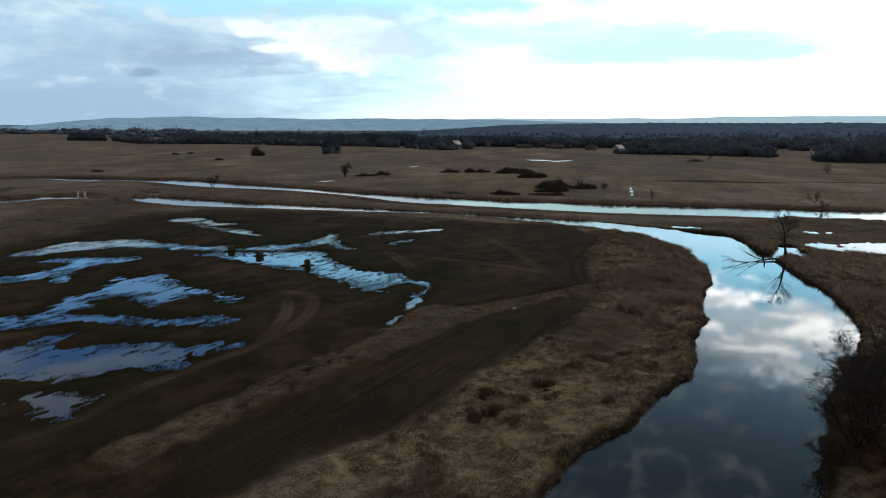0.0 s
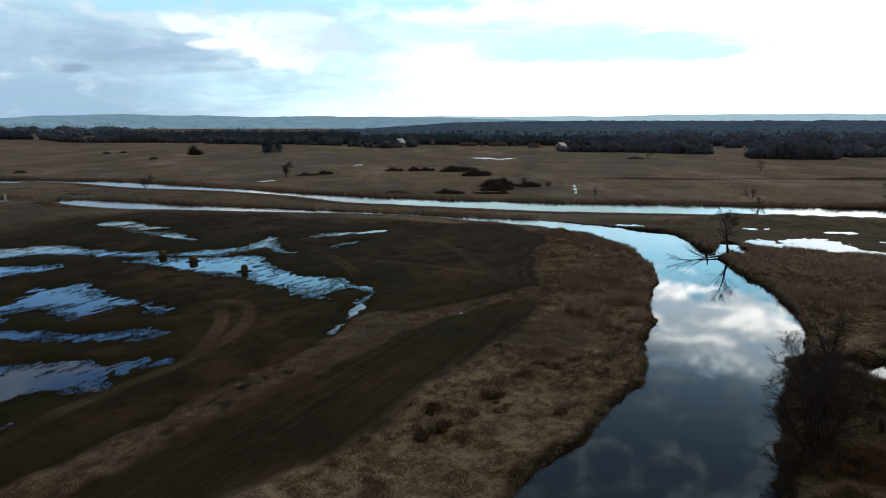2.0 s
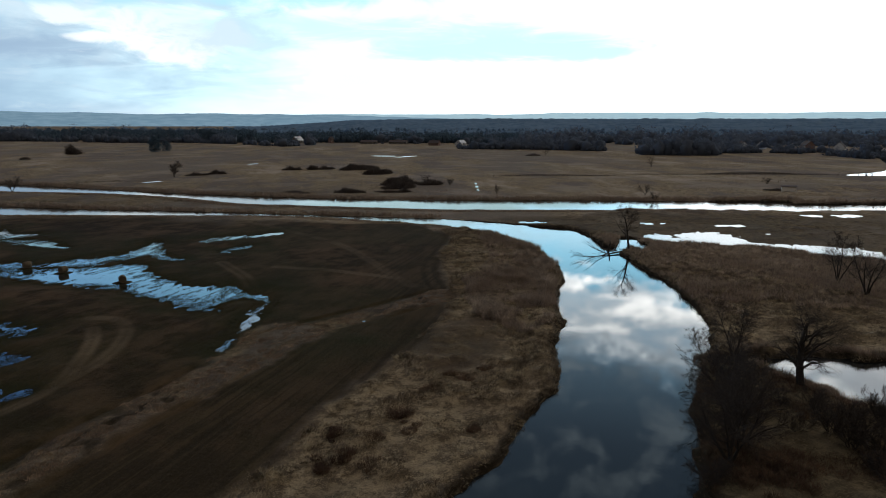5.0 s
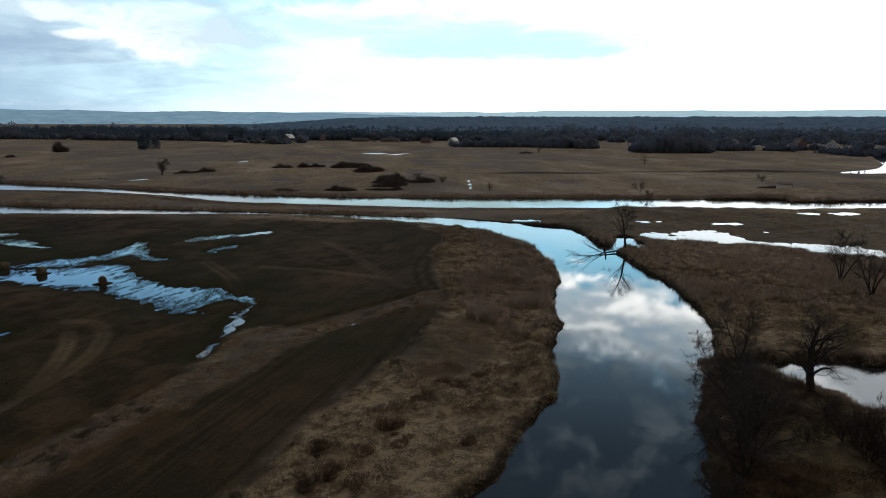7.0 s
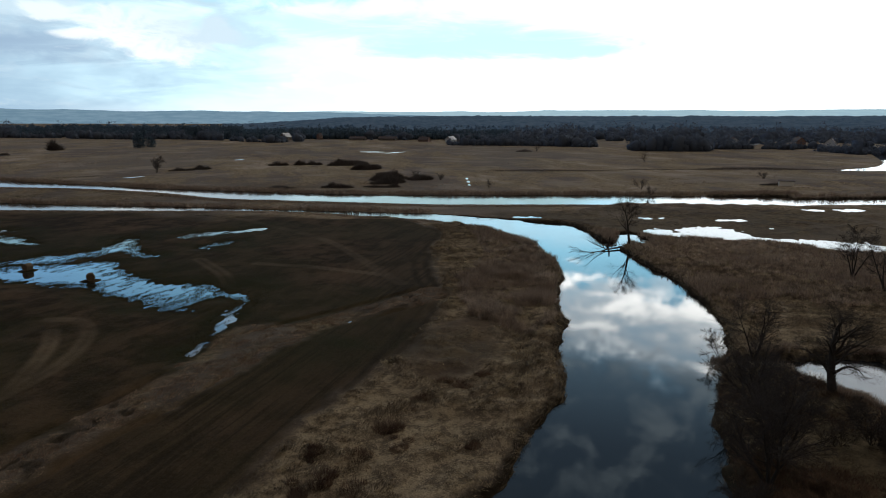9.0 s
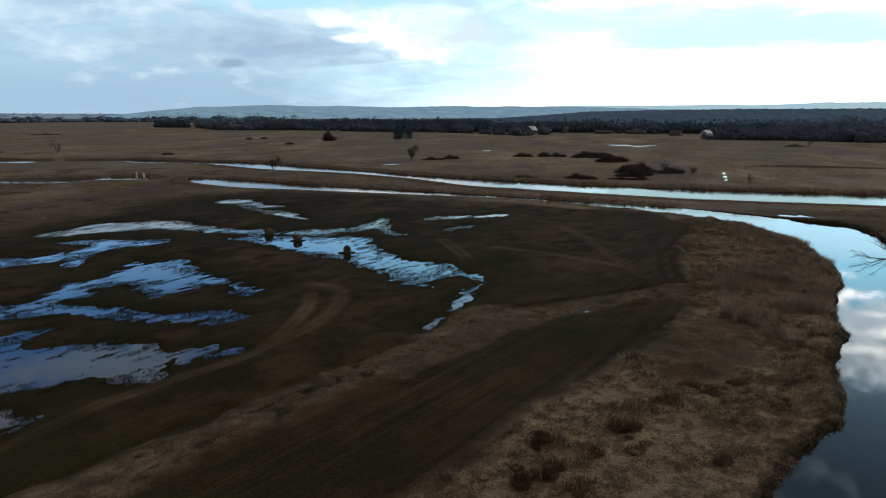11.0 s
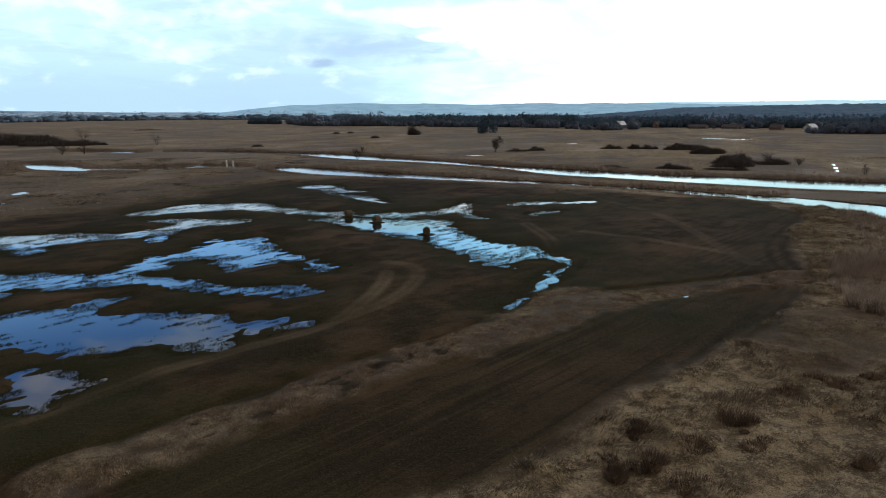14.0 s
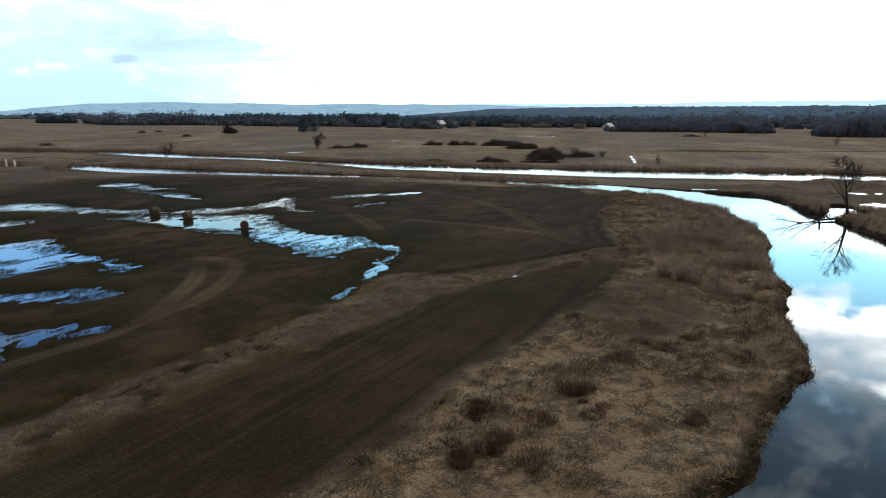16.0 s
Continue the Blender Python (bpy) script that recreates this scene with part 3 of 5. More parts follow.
FLOOD_STRIP = [(147.1, 113.2), (153.7, 105.8), (153.4, 103.6), (148.5, 107.2)]
FLOOD_FAR = [(200.9, 91.6), (212, 86.5), (225.2, 73.9), (221.1, 72.5), (205.7, 83.8)]
FLOOD_NECK = [(122.8, 128.5), (128.1, 128.4), (130.6, 124), (124.6, 124.7)]
EAST_LAKE = [(374.9, 156.3), (418, 155.8), (472, 172.2), (573, 216.3), (623, 233), (661.5, 233.1), (443, 138.5), (391.8, 139.7)]
REED_EDGE = [(15.8, 41.2), (21.9, 45.5), (32.4, 52.4), (45.6, 61.6), (58.4, 72.5), (69.8, 87), (81.6, 105.3), (95.2, 119.9), (101.1, 144.1)]
STRIP_LINE = [(-5.6, 46.5), (-2.2, 48.2), (0.7, 50.8), (6.1, 54.4), (12.7, 59), (19.5, 62.9), (26.2, 68.4), (32, 73.3), (38.9, 74.5), (49.8, 76.1), (62.4, 78.7)]
TRACK_WEST = [(-13.6, 52.9), (-7.9, 57.3), (-1, 64.2), (6.4, 68.9), (10.9, 74.5), (14.7, 83.6), (16.1, 90.1)]
TRACK_LOOP = [(8.6, 71.3), (14.6, 76.8), (18.9, 85.3), (19.5, 92.4), (16.6, 95.6)]
TRACK_NORTH = [(43.3, 121.7), (42.5, 108.7), (40.7, 99.6)]
TRACK_EAST = [(18.8, 41.4), (26.4, 47), (37.8, 56), (50.3, 66.7), (61, 76.9), (66.8, 87.6), (73.6, 97.7), (88.1, 112)]
TRACK_CROSS = [(49.9, 112), (56.6, 103.4), (62.6, 92)]
CREEK = [(70.3, 38.3), (71.2, 37.2), (76, 34.1), (79.8, 31.7), (82.9, 28.9), (83.7, 26.5), (100, 16), (88, 2), (70.2, 20.6), (70.4, 26.0), (70.6, 30.4), (68.8, 35.8), (68, 36.9)]
FAR_POOL_WEST = [(280.3, 468), (292, 463), (293.6, 448), (282, 453)]
FAR_POOL_EAST = [(280.7, 435), (301.6, 445.5), (312.6, 446), (291.6, 435.5)]
FAR_POOL_MID = [(160.7, 416), (168.9, 420.5), (169.2, 417), (160.9, 412.5)]
FAR_POOL_RIVER = [(73.8, 314.1), (82, 317.8), (85.2, 316.5), (77, 312.8)]
POOL_TAIL = [(35.4, 87.6), (36.8, 86.5), (34.5, 83), (32.3, 80.1), (29.3, 76.5), (27, 73.9), (25.9, 73.3), (28.6, 77.3), (31.9, 82.7)]
TRACK_FAR = [(67.6, 171.2), (70.4, 128.7), (63, 92.7), (61.6, 85.4)]

def ring(points):
    return spline(points, 4, True)


RIVER_SHAPE = ring([(-60, 396), (-30, 382)] + RIVER_NORTH + [(420, -35), (395, -45)] + RIVER_SOUTH[::-1] + [(-30, 370), (-60, 388)])
ARM_SHAPE = ring(ARM_NORTH + EAST_BANK + [(30, 12), (10, -2), (-40, -35), (-70, -25), (-20, 2), (5, 17)] + WEST_BANK[::-1] + ARM_SOUTH[::-1])
CREEK_SHAPE = ring(CREEK)
INLET_SHAPE = ring(INLET)
DITCH = [(194.4, 230.6), (187.4, 221.5), (171.5, 201.0), (170.4, 201.8), (186.3, 222.3), (193.2, 231.4)]
STRIP_PUDDLE = [(42.2, 73.5), (43.4, 73.9), (45.8, 74.6), (46.6, 73.6), (45.4, 72.8), (43.5, 72.7), (42.0, 72.4)]
REED_STAND = [(64.3, 75.8), (80, 90), (95, 102), (103.1, 99.8), (88, 79), (69, 61), (58.9, 55), (57, 59.3), (60, 67.4)]
MATTED = [(45, 61), (52, 66.5), (59.5, 65), (58, 59), (52.5, 54), (46, 52), (42, 53.5)]
POOLS = [
    [BALE_POOL, BALE_POOL_ARM, UPPER_POOL, POOL_TAIL], [LEFT_POOL], [CENTRAL_POOL, LONG_POOL], [WIDE_POOL], [NEAR_POOL], [NORTH_POOL], [THIN_POOL], [SHORT_POOL],
    [SLIVER_POOL], [EDGE_POOL], [OLD_ARM], [OLD_ARM_WEST], [SLIT_WEST], [SLIT_EAST], [FLOOD_POOL], [FLOOD_BAY], [FLOOD_CUT], [FLOOD_STRIP], [FLOOD_FAR], [FLOOD_NECK],
    [EAST_LAKE], [FAR_POOL_WEST], [FAR_POOL_EAST], [FAR_POOL_MID], [FAR_POOL_RIVER], [DITCH], [STRIP_PUDDLE],
]
POOL_SHAPES = [[ring(shape) for shape in body] for body in POOLS]
RAGGED = range(14, 20)
THICKET_SOIL = ring([(40, 13), (45, 24), (53, 29), (60, 35), (67, 36), (69, 30), (66, 24), (60, 17), (50, 12)])
STAND = ring(REED_STAND)
FLATTENED = ring(MATTED)
TUSSOCKY = ring([(29.3, 76.3), (34.5, 80.1), (38.8, 75.8), (41.8, 72.6), (32.4, 67.8), (24.6, 62.7), (20.5, 60.6), (24.1, 66.7)])
FIELD_EDGE = spline(REED_EDGE, 4)
FIELD = np.concatenate([FIELD_EDGE, spline([(88, 152), (60, 176), (34, 205), (6, 212), (-16, 192), (-34, 168), (-62, 152), (-140, 140)], 4), np.array([(-200, 120), (-160, 0), (-40, 15)], float)])
STRIP = spline(STRIP_LINE, 4)
EAST_FLAT = ring([(122, 138), (150, 128), (190, 104), (240, 70), (262, 40), (230, 20), (178, 40), (142, 74), (126, 100)])
TRACKS = [(spline(TRACK_WEST, 4), 0.45, 0.85), (spline(TRACK_LOOP, 4), 0.45, 0.7), (spline(TRACK_NORTH, 4), 0.7, 0.45), (spline(TRACK_CROSS, 4), 0.5, 0.5), (spline(TRACK_FAR, 4), 0.5, 0.35)]
DIKE_PATH = spline([(100, 240), (151.7, 190.1), (172.4, 178.9), (220.9, 142.4), (274.9, 96.7), (330, 50)], 4)
MUD_TRACK = spline(TRACK_EAST, 4)


def spacing(edges):
    """Grid lines from (to, step) rows, the steps growing evenly."""
    out, at, size = [edges[0][0]], edges[0][0], edges[0][1]
    for end, last in edges[1:]:
        first, start = size, at
        while at < end - 1e-6:
            size = first + (last - first) * (at - start) / (end - start)
            at += size
            out.append(at)
        size = last
    return np.array(out)


grid_x = spacing([(-4900, 260), (-400, 12), (-60, 0.62), (-35, 0.42), (45, 0.42), (58, 0.55), (105, 0.6), (165, 1.0), (290, 1.3), (420, 5), (4900, 260)])
grid_y = spacing([(-4900, 420), (-60, 9), (15, 0.8), (38, 0.5), (62, 0.42), (135, 0.42), (165, 0.6), (300, 1.5), (400, 2.0), (640, 9), (4900, 190)])
gx, gy = (a.ravel() for a in np.meshgrid(grid_x, grid_y))


DAMP = [(50, 84, 11, 5, 0.3), (43, 92, 8, 4, 2.4), (36, 63, 14, 3.5, 0.62), (50, 71, 9, 3, 0.6), (20, 84, 9, 4, 1.2), (27, 100, 8, 3, 2.1), (7, 61, 15, 5, 0.62), (-6, 51, 14, 5, 0.6), (19, 70, 9, 4, 0.7)]
BALES = [(25.1, 116.6), (18.4, 130.5), (13.8, 138.8)]


def crevice(x, y):
    """Lanes of trampled gaps along the old ditch."""
    u, v = math.cos(radians(32)) * x + math.sin(radians(32)) * y, -math.sin(radians(32)) * x + math.cos(radians(32)) * y
    return 0.6 * value_noise(u / 3.4, v / 0.9, 23) + 0.5 * value_noise(u / 1.3, v / 0.6, 25) + 0.25 * fractal(x, y, 9, 24, 2)


def lie_of_land(x, y):
    """Height of the ground and what grows on it, for arrays of places."""
    near = step(-np.hypot(x - 40, y - 90), -420, -260)
    h = 0.34 + 0.10 * fractal(x, y, 42, 1, 3) + 0.05 * near * fractal(x, y, 5, 5, 3)
    # the mown field fades into the marsh to the north-west, but ends sharply at the reeds
    fade = step(y - x, 60, 120)
    field = step(-outside(x, y, FIELD, 40.0) + (1.2 + 3 * fade) * fractal(x, y, 7, 9, 3) + 9 * fade * fractal(x, y, 33, 10, 2), -1.5 - 16 * fade, 1.5 + 12 * fade)
    rough = (1 - field) * (1 - 0.40 * fade * (1 - step(np.hypot(x, y), 240, 330)) * (0.8 + 0.4 * fractal(x, y, 22, 11, 3)))
    # tussocky rough ground
    mounds = fractal(x, y, 2.7, 12, 2)
    h = h + near * rough * (0.22 + 0.36 * np.where(mounds > 0, mounds, 0.5 * mounds) + 0.10 * fractal(x, y, 7, 14, 2))
    trodden = step(-outside(x, y, FLATTENED, 6.0) + 1.4 * fractal(x, y, 4, 13, 3), -1.6, 1.6)
    rough = rough * (1 - 0.65 * trodden)
    d_strip = away(x, y, STRIP)
    strip = np.maximum(step(-d_strip + 0.8 * fractal(x, y, 4, 21, 3), -3.0, -1.2), 0.8 * step(-outside(x, y, TUSSOCKY, 6.0) + 1.2 * fractal(x, y, 4, 22, 3), -1.2, 1.0)) * near
    h = h + strip * (0.12 + 0.20 * fractal(x, y, 1.8, 22, 2)) - 0.25 * step(-np.abs(d_strip - 3.0), -0.7, 0) * near
    rough = np.maximum(rough, 0.62 * strip)
    # old wheel tracks
    wear = np.zeros(x.shape)
    for line, wide, much in TRACKS:
        d = away(x, y, line)
        pair = np.maximum(step(-np.abs(d - wide), -0.75, -0.15), 0.22 * step(-d, -2 * wide, 0))
        wear = np.maximum(wear, much * pair * (0.65 + 0.35 * fractal(x, y, 6, 31, 3)))
    wear = np.maximum(wear, 0.8 * step(-away(x, y, DIKE_PATH), -1.6, -0.6))
    d = away(x, y, MUD_TRACK)
    mud = step(-np.abs(d - 1.0), -0.8, -0.2) + 0.55 * step(-np.abs(d - 4.5) + 1.2 * fractal(x, y, 9, 33, 3), -4.2, -0.5)
    mud = np.clip(mud * (0.7 + 0.4 * fractal(x, y, 8, 34, 3)), 0, 1) * field * (1 - strip)
    mud = np.maximum(mud, 0.95 * strip * step(crevice(x, y), 0.3, 0.55))
    h = h - 0.22 * strip * step(crevice(x, y), 0.2, 0.6) * near
    h = h - 0.07 * step(-np.abs(d - 1.0), -0.5, -0.1) * near
    # ruts of many passes along the reed edge
    e = away(x, y, FIELD_EDGE)
    along = math.cos(radians(38)) * x + math.sin(radians(38)) * y
    ruts = step(value_noise(e / 0.75, along / 26, 35) + 0.4 * value_noise(e / 0.4, along / 11, 36), 0.05, 0.6) * step(-e + 4 * fractal(x, y, 18, 37, 2), -20, -6) * (along > 35) * field * (1 - strip)
    mud = np.maximum(mud, 0.45 * ruts)
    h = h - 0.05 * ruts * near
    wet = np.zeros(x.shape)
    # flooded hollows, with rows of sedge breaking the surface
    c, s = math.cos(radians(38)), math.sin(radians(38))
    u, v = c * x + s * y, -s * x + c * y
    rows = 0.6 * value_noise(u / 2.6, v / 0.9, 41) + 0.5 * value_noise(u / 1.1, v / 0.6, 42) + 0.5 * fractal(x, y, 6, 43, 2)
    for k, body in enumerate(POOL_SHAPES):
        d = np.min([outside(x, y, shape, 14.0) for shape in body], 0)
        far = step(np.hypot(x - 5, y), 170, 300)
        d = d + (1 - far) * (0.45 * fractal(x, y, 4, 44, 3) + (0.5 if k else 0.2) * fractal(x, y, 9, 52, 3)) + (k in RAGGED) * (2.8 * fractal(x, y, 8, 53, 4) + 0.5) - 0.5 * (k == 4)
        if k == 0:
            d = np.minimum(d, outside(x, y, body[3], 14.0) + 0.15 * fractal(x, y, 3, 84, 2) - 0.35)
        if k == 25:
            d = outside(x, y, body[0], 14.0) - 0.12
        h = np.minimum(h, np.where(d < 0, 0.052, 0.066) * d + 0.010 + 0.105 * rows * step(-np.abs(d), -5.0, -0.6) * (1 - 0.7 * far) + 0.1 * step(d, 6, 14) + 0.25 * step(d, 10, 14))
        wet = np.maximum(wet, np.maximum(step(-d, -4.5, 0.3), 0.8 * step(-d + 4.5 * fractal(x, y, 9, 38, 3), -11, -1.5)) * field)
    for bx, by in BALES:
        h = np.maximum(h, np.minimum(0.10, 0.17 - 0.12 * np.hypot(x - bx, y - by)))
    flat_ = step(-outside(x, y, EAST_FLAT, 30.0) + 6 * fractal(x, y, 18, 45, 3), -6, 8)
    # ground darker and less strawy under the thicket
    thicket_floor = step(-outside(x, y, THICKET_SOIL, 10.0) + 2 * fractal(x, y, 5, 54, 3), -7, -2)
    wet = np.maximum(wet, np.maximum(0.55 * flat_, 0.7 * thicket_floor))
    rough = rough * (1 - 0.55 * flat_) * (1 - 0.6 * thicket_floor)
    for px, py, long, wide_, turn in DAMP:
        u_, v_ = math.cos(turn) * (x - px) + math.sin(turn) * (y - py), -math.sin(turn) * (x - px) + math.cos(turn) * (y - py)
        wet = np.maximum(wet, 0.4 * step(-np.hypot(u_ / long, v_ / wide_) + 0.35 * fractal(x, y, 7, 39, 3), -1.15, -0.4) * field * (1 - strip))
    wet = np.clip(wet * (0.75 + 0.5 * fractal(x, y, 5, 46, 2)), 0, 1)
    # river, side arm and creek, with broken banks
    rim = np.zeros(x.shape)
    for shape, bank in ((RIVER_SHAPE, 0.05), (ARM_SHAPE, 0.22), (CREEK_SHAPE, 0.15), (INLET_SHAPE, 0.1)):
        d = outside(x, y, shape, 12.0) + near * (0.60 * fractal(x, y, 3.2, 51, 3) + 0.25)
        rim = np.maximum(rim, step(-d, -1.1, -0.5) * near)
        h = np.where(y > 128, np.minimum(h, 0.06 + 0.016 * np.maximum(d, 0)), h)
        h = np.minimum(h, np.maximum(-1.6, 0.9 * d)) + (y < 140) * bank * step(-np.abs(d - 2.2), -2.6, 0) * (d > 0) * near
    straw = step(-np.hypot(x - 60, y - 75), -75, -55) * (1 - field) * (1 - strip) * (1 - 0.75 * trodden)
    lane = step(-e + 3 * fractal(x, y, 14, 83, 2), -17, -9) * field * (1 - strip)
    return h, rough, wear * (1 - wet), wet, lane, np.maximum(mud * (1 - wet), rim), straw * (1 - rim)


def triangles(name, verts, faces, materials=()):
    """A mesh object from arrays of places and of three or four corners a face."""
    verts, faces = np.asarray(verts, np.float32), np.asarray(faces, np.int32)
    mesh = bpy.data.meshes.new(name)
    mesh.vertices.add(len(verts))
    mesh.vertices.foreach_set("co", verts.ravel())
    corners = faces.shape[1]
    mesh.loops.add(faces.size)
    mesh.loops.foreach_set("vertex_index", faces.ravel())
    mesh.polygons.add(len(faces))
    mesh.polygons.foreach_set("loop_start", np.arange(len(faces), dtype=np.int32) * corners)
    mesh.update(calc_edges=True)
    for m in materials:
        mesh.materials.append(m)
    return mesh


def grid_faces(nx, ny):
    a = (np.arange(ny - 1)[:, None] * nx + np.arange(nx - 1)[None]).ravel()
    return np.stack([a, a + 1, a + nx + 1, a + nx], 1)


height, rough, wear, wet, lane, mud, straw = lie_of_land(gx, gy)
mesh = triangles("ground", np.stack([gx, gy, height], 1), grid_faces(len(grid_x), len(grid_y)), [GROUND])
for key, values in (("rough", rough), ("wear", wear), ("wet", wet), ("mud", mud), ("straw", straw), ("lane", lane)):
    mesh.attributes.new(key, "FLOAT", "POINT").data.foreach_set("value", values.astype(np.float32))
mesh.polygons.foreach_set("use_smooth", np.ones(len(mesh.polygons), bool))
ground = tagged(new("ground", mesh), "brown winter flood meadow of dry grass and mud", "meadow", kind="structure")
HEIGHTS = height.reshape(len(grid_y), len(grid_x))


def sampled(table, x, y):
    """A grid table read at places between its lines."""
    i = np.clip(np.searchsorted(grid_x, x) - 1, 0, len(grid_x) - 2)
    j = np.clip(np.searchsorted(grid_y, y) - 1, 0, len(grid_y) - 2)
    fx, fy = (x - grid_x[i]) / (grid_x[i + 1] - grid_x[i]), (y - grid_y[j]) / (grid_y[j + 1] - grid_y[j])
    return (table[j, i] * (1 - fx) + table[j, i + 1] * fx) * (1 - fy) + (table[j + 1, i] * (1 - fx) + table[j + 1, i + 1] * fx) * fy


def land(x, y):
    return float(sampled(HEIGHTS, np.array([float(x)]), np.array([float(y)]))[0])


# ---- waters: level sheets under the edge of the land ----
def sheet(name, shapes, level, size, margin, material, label, category):
    pts = np.concatenate(shapes)
    (x0, y0), (x1, y1) = pts.min(0) - margin, pts.max(0) + margin
    xs, ys = np.arange(x0, x1 + size, size), np.arange(y0, y1 + size, size)
    X, Y = (a.ravel() for a in np.meshgrid(xs, ys))
    d = np.min([outside(X, Y, shape, margin + 3 * size) for shape in shapes], 0)
    faces = grid_faces(len(xs), len(ys))
    faces = faces[(d[faces] < margin).any(1)]
    used, inverse = np.unique(faces, return_inverse=True)
    verts = np.stack([X[used], Y[used], np.full(len(used), level)], 1)
    return tagged(new(name, triangles(name, verts, inverse.reshape(faces.shape), [material])), label, category, kind="structure")


sheet("river", [RIVER_SHAPE], 0.0, 3.0, 4.0, RIVER, "calm river reflecting the bright sky between reed banks", "river")
sheet("river_arm", [ARM_SHAPE, CREEK_SHAPE, INLET_SHAPE], -0.004, 2.5, 3.0, RIVER, "still dark river bend mirroring the clouds", "river")
for k, body in enumerate(POOL_SHAPES):
    big = np.ptp(np.concatenate(body), 0).max()
    sheet("puddle", body, -0.008 - 0.004 * (k % 3), max(0.6, big / 60), 1.6, POOL, "shallow floodwater puddle lying on the flattened grass", "puddle")


ROWS_TURN = radians(38)


# ---- grasses ----
def blades(name, x, y, z, tall, wide, spread, lean, count, material, seed, label, category, droop=0.0, comb=None):
    """Tufts of narrow three-cornered blades at the given places, as one mass."""
    rng = np.random.default_rng(seed)
    n = len(x)
    rep = lambda a: np.repeat(np.broadcast_to(a, n), count)
    turn = rng.uniform(0, 2 * np.pi, n * count)
    r = rng.uniform(0, 1, n * count) ** 0.5 * rep(spread)
    bx, by = rep(x) + r * np.cos(turn), rep(y) + r * np.sin(turn)
    t = rep(tall) * rng.uniform(0.55, 1.15, n * count)
    way = turn + rng.normal(0, 0.7, n * count) if comb is None else rep(comb) + rng.normal(0, 0.45, n * count)
    out = t * (rep(lean) * rng.uniform(0.3, 1.3, n * count))
    face = rng.uniform(0, np.pi, n * count)
    hx, hy = np.cos(face) * rep(wide) / 2, np.sin(face) * rep(wide) / 2
    base = rep(z) - 0.04
    tip = np.stack([bx + out * np.cos(way), by + out * np.sin(way), base + np.sqrt(np.maximum(t * t - out * out, 0.01 * t * t)) * (1 - droop)], 1)
    a, b = np.stack([bx - hx, by - hy, base], 1), np.stack([bx + hx, by + hy, base], 1)
    verts = np.stack([a, b, tip], 1).reshape(-1, 3)
    return tagged(new(name, triangles(name, verts, np.arange(len(verts)).reshape(-1, 3), [material])), label, category, kind="stuff")


def scatter(box, count, seed):
    rng = np.random.default_rng(seed)
    x0, y0, x1, y1 = box
    return rng.uniform(x0, x1, count), rng.uniform(y0, y1, count)


def kept(x, y, where):
    return x[where], y[where]


# straw tussocks on the bank of the bend
x, y = scatter((10, 25, 112, 150), 200000, 11)
x, y = kept(x, y, (outside(x, y, FIELD, 3.0) > 0.2 * fractal(x, y, 3, 3, 2)) & (outside(x, y, ARM_SHAPE, 30.0) > 0.1) & (outside(x, y, ARM_SHAPE, 32.0) < 31.5))
z = sampled(HEIGHTS, x, y)
x, y, z = x[z > 0.05], y[z > 0.05], z[z > 0.05]
clumpy = fractal(x, y, 2.2, 61, 3)
x, y, z, clumpy = (a[clumpy > -0.75 + 0.4 * value_noise(x / 9, y / 9, 60)] for a in (x, y, z, clumpy))
bare = step(fractal(x, y, 13, 62, 2), 0.1, 0.55)
flattened = step(-outside(x, y, FLATTENED, 6.0) + 1.4 * fractal(x, y, 4, 13, 3), -1.6, 1.6)
thinned = (flattened < 0.5) | (np.random.default_rng(62).uniform(0, 1, len(x)) < 0.3)
x, y, z, clumpy, bare, flattened = (a[thinned] for a in (x, y, z, clumpy, bare, flattened))
mounds = fractal(x, y, 2.7, 12, 2)
tall = np.clip(0.30 + 0.22 * clumpy + 0.22 * mounds, 0.10, 1.0) * (1 - 0.4 * bare) * (1 - 0.6 * flattened)
blades("dry_grass", x, y, z, tall * 1.5, 0.06, 0.34, 0.95, 7, STRAW, 1, "pale flattened dry grass tussocks on the river bank", "grass", 0.2, 1.1 * np.pi * fractal(x, y, 6, 59, 2) + 0.9 * mounds)
# tall reed fringe at the water of the bend
x, y = scatter((10, 20, 135, 150), 60000, 12)
d = outside(x, y, ARM_SHAPE, 8.0)
x, y = kept(x, y, (d > 0.0) & (d < 0.7 + 2.2 * step(fractal(x, y, 14, 63, 2), -0.1, 0.5)))
z = sampled(HEIGHTS, x, y)
blades("bank_reed", x, y, np.maximum(z, -0.05), np.clip((0.42 + 0.5 * fractal(x, y, 9, 64, 2)) * (0.45 + 0.55 * step(y, 45, 75)), 0.12, 1.3), 0.035, 0.3, 0.5, 10, STRAW, 2, "brown dry reeds along the water's edge", "reed")
# matted fringe hanging over the eroded edge of the bank
x, y = scatter((8, 18, 112, 130), 90000, 85)
d, z = outside(x, y, ARM_SHAPE, 4.0), sampled(HEIGHTS, x, y)
edge_ = (d > -1.2) & (d < 2.4) & (z > 0.04) & (z < 0.55) & (fractal(x, y, 2.2, 86, 2) > -0.45)
x, y, z = (a[edge_] for a in (x, y, z))
blades("bank_fringe", x, y, z, np.clip(0.42 + 0.25 * fractal(x, y, 3, 87, 2), 0.12, 0.8), 0.05, 0.28, 0.9, 7, STRAW, 88, "matted dry grass hanging over the eroded bank", "grass", 0.25)
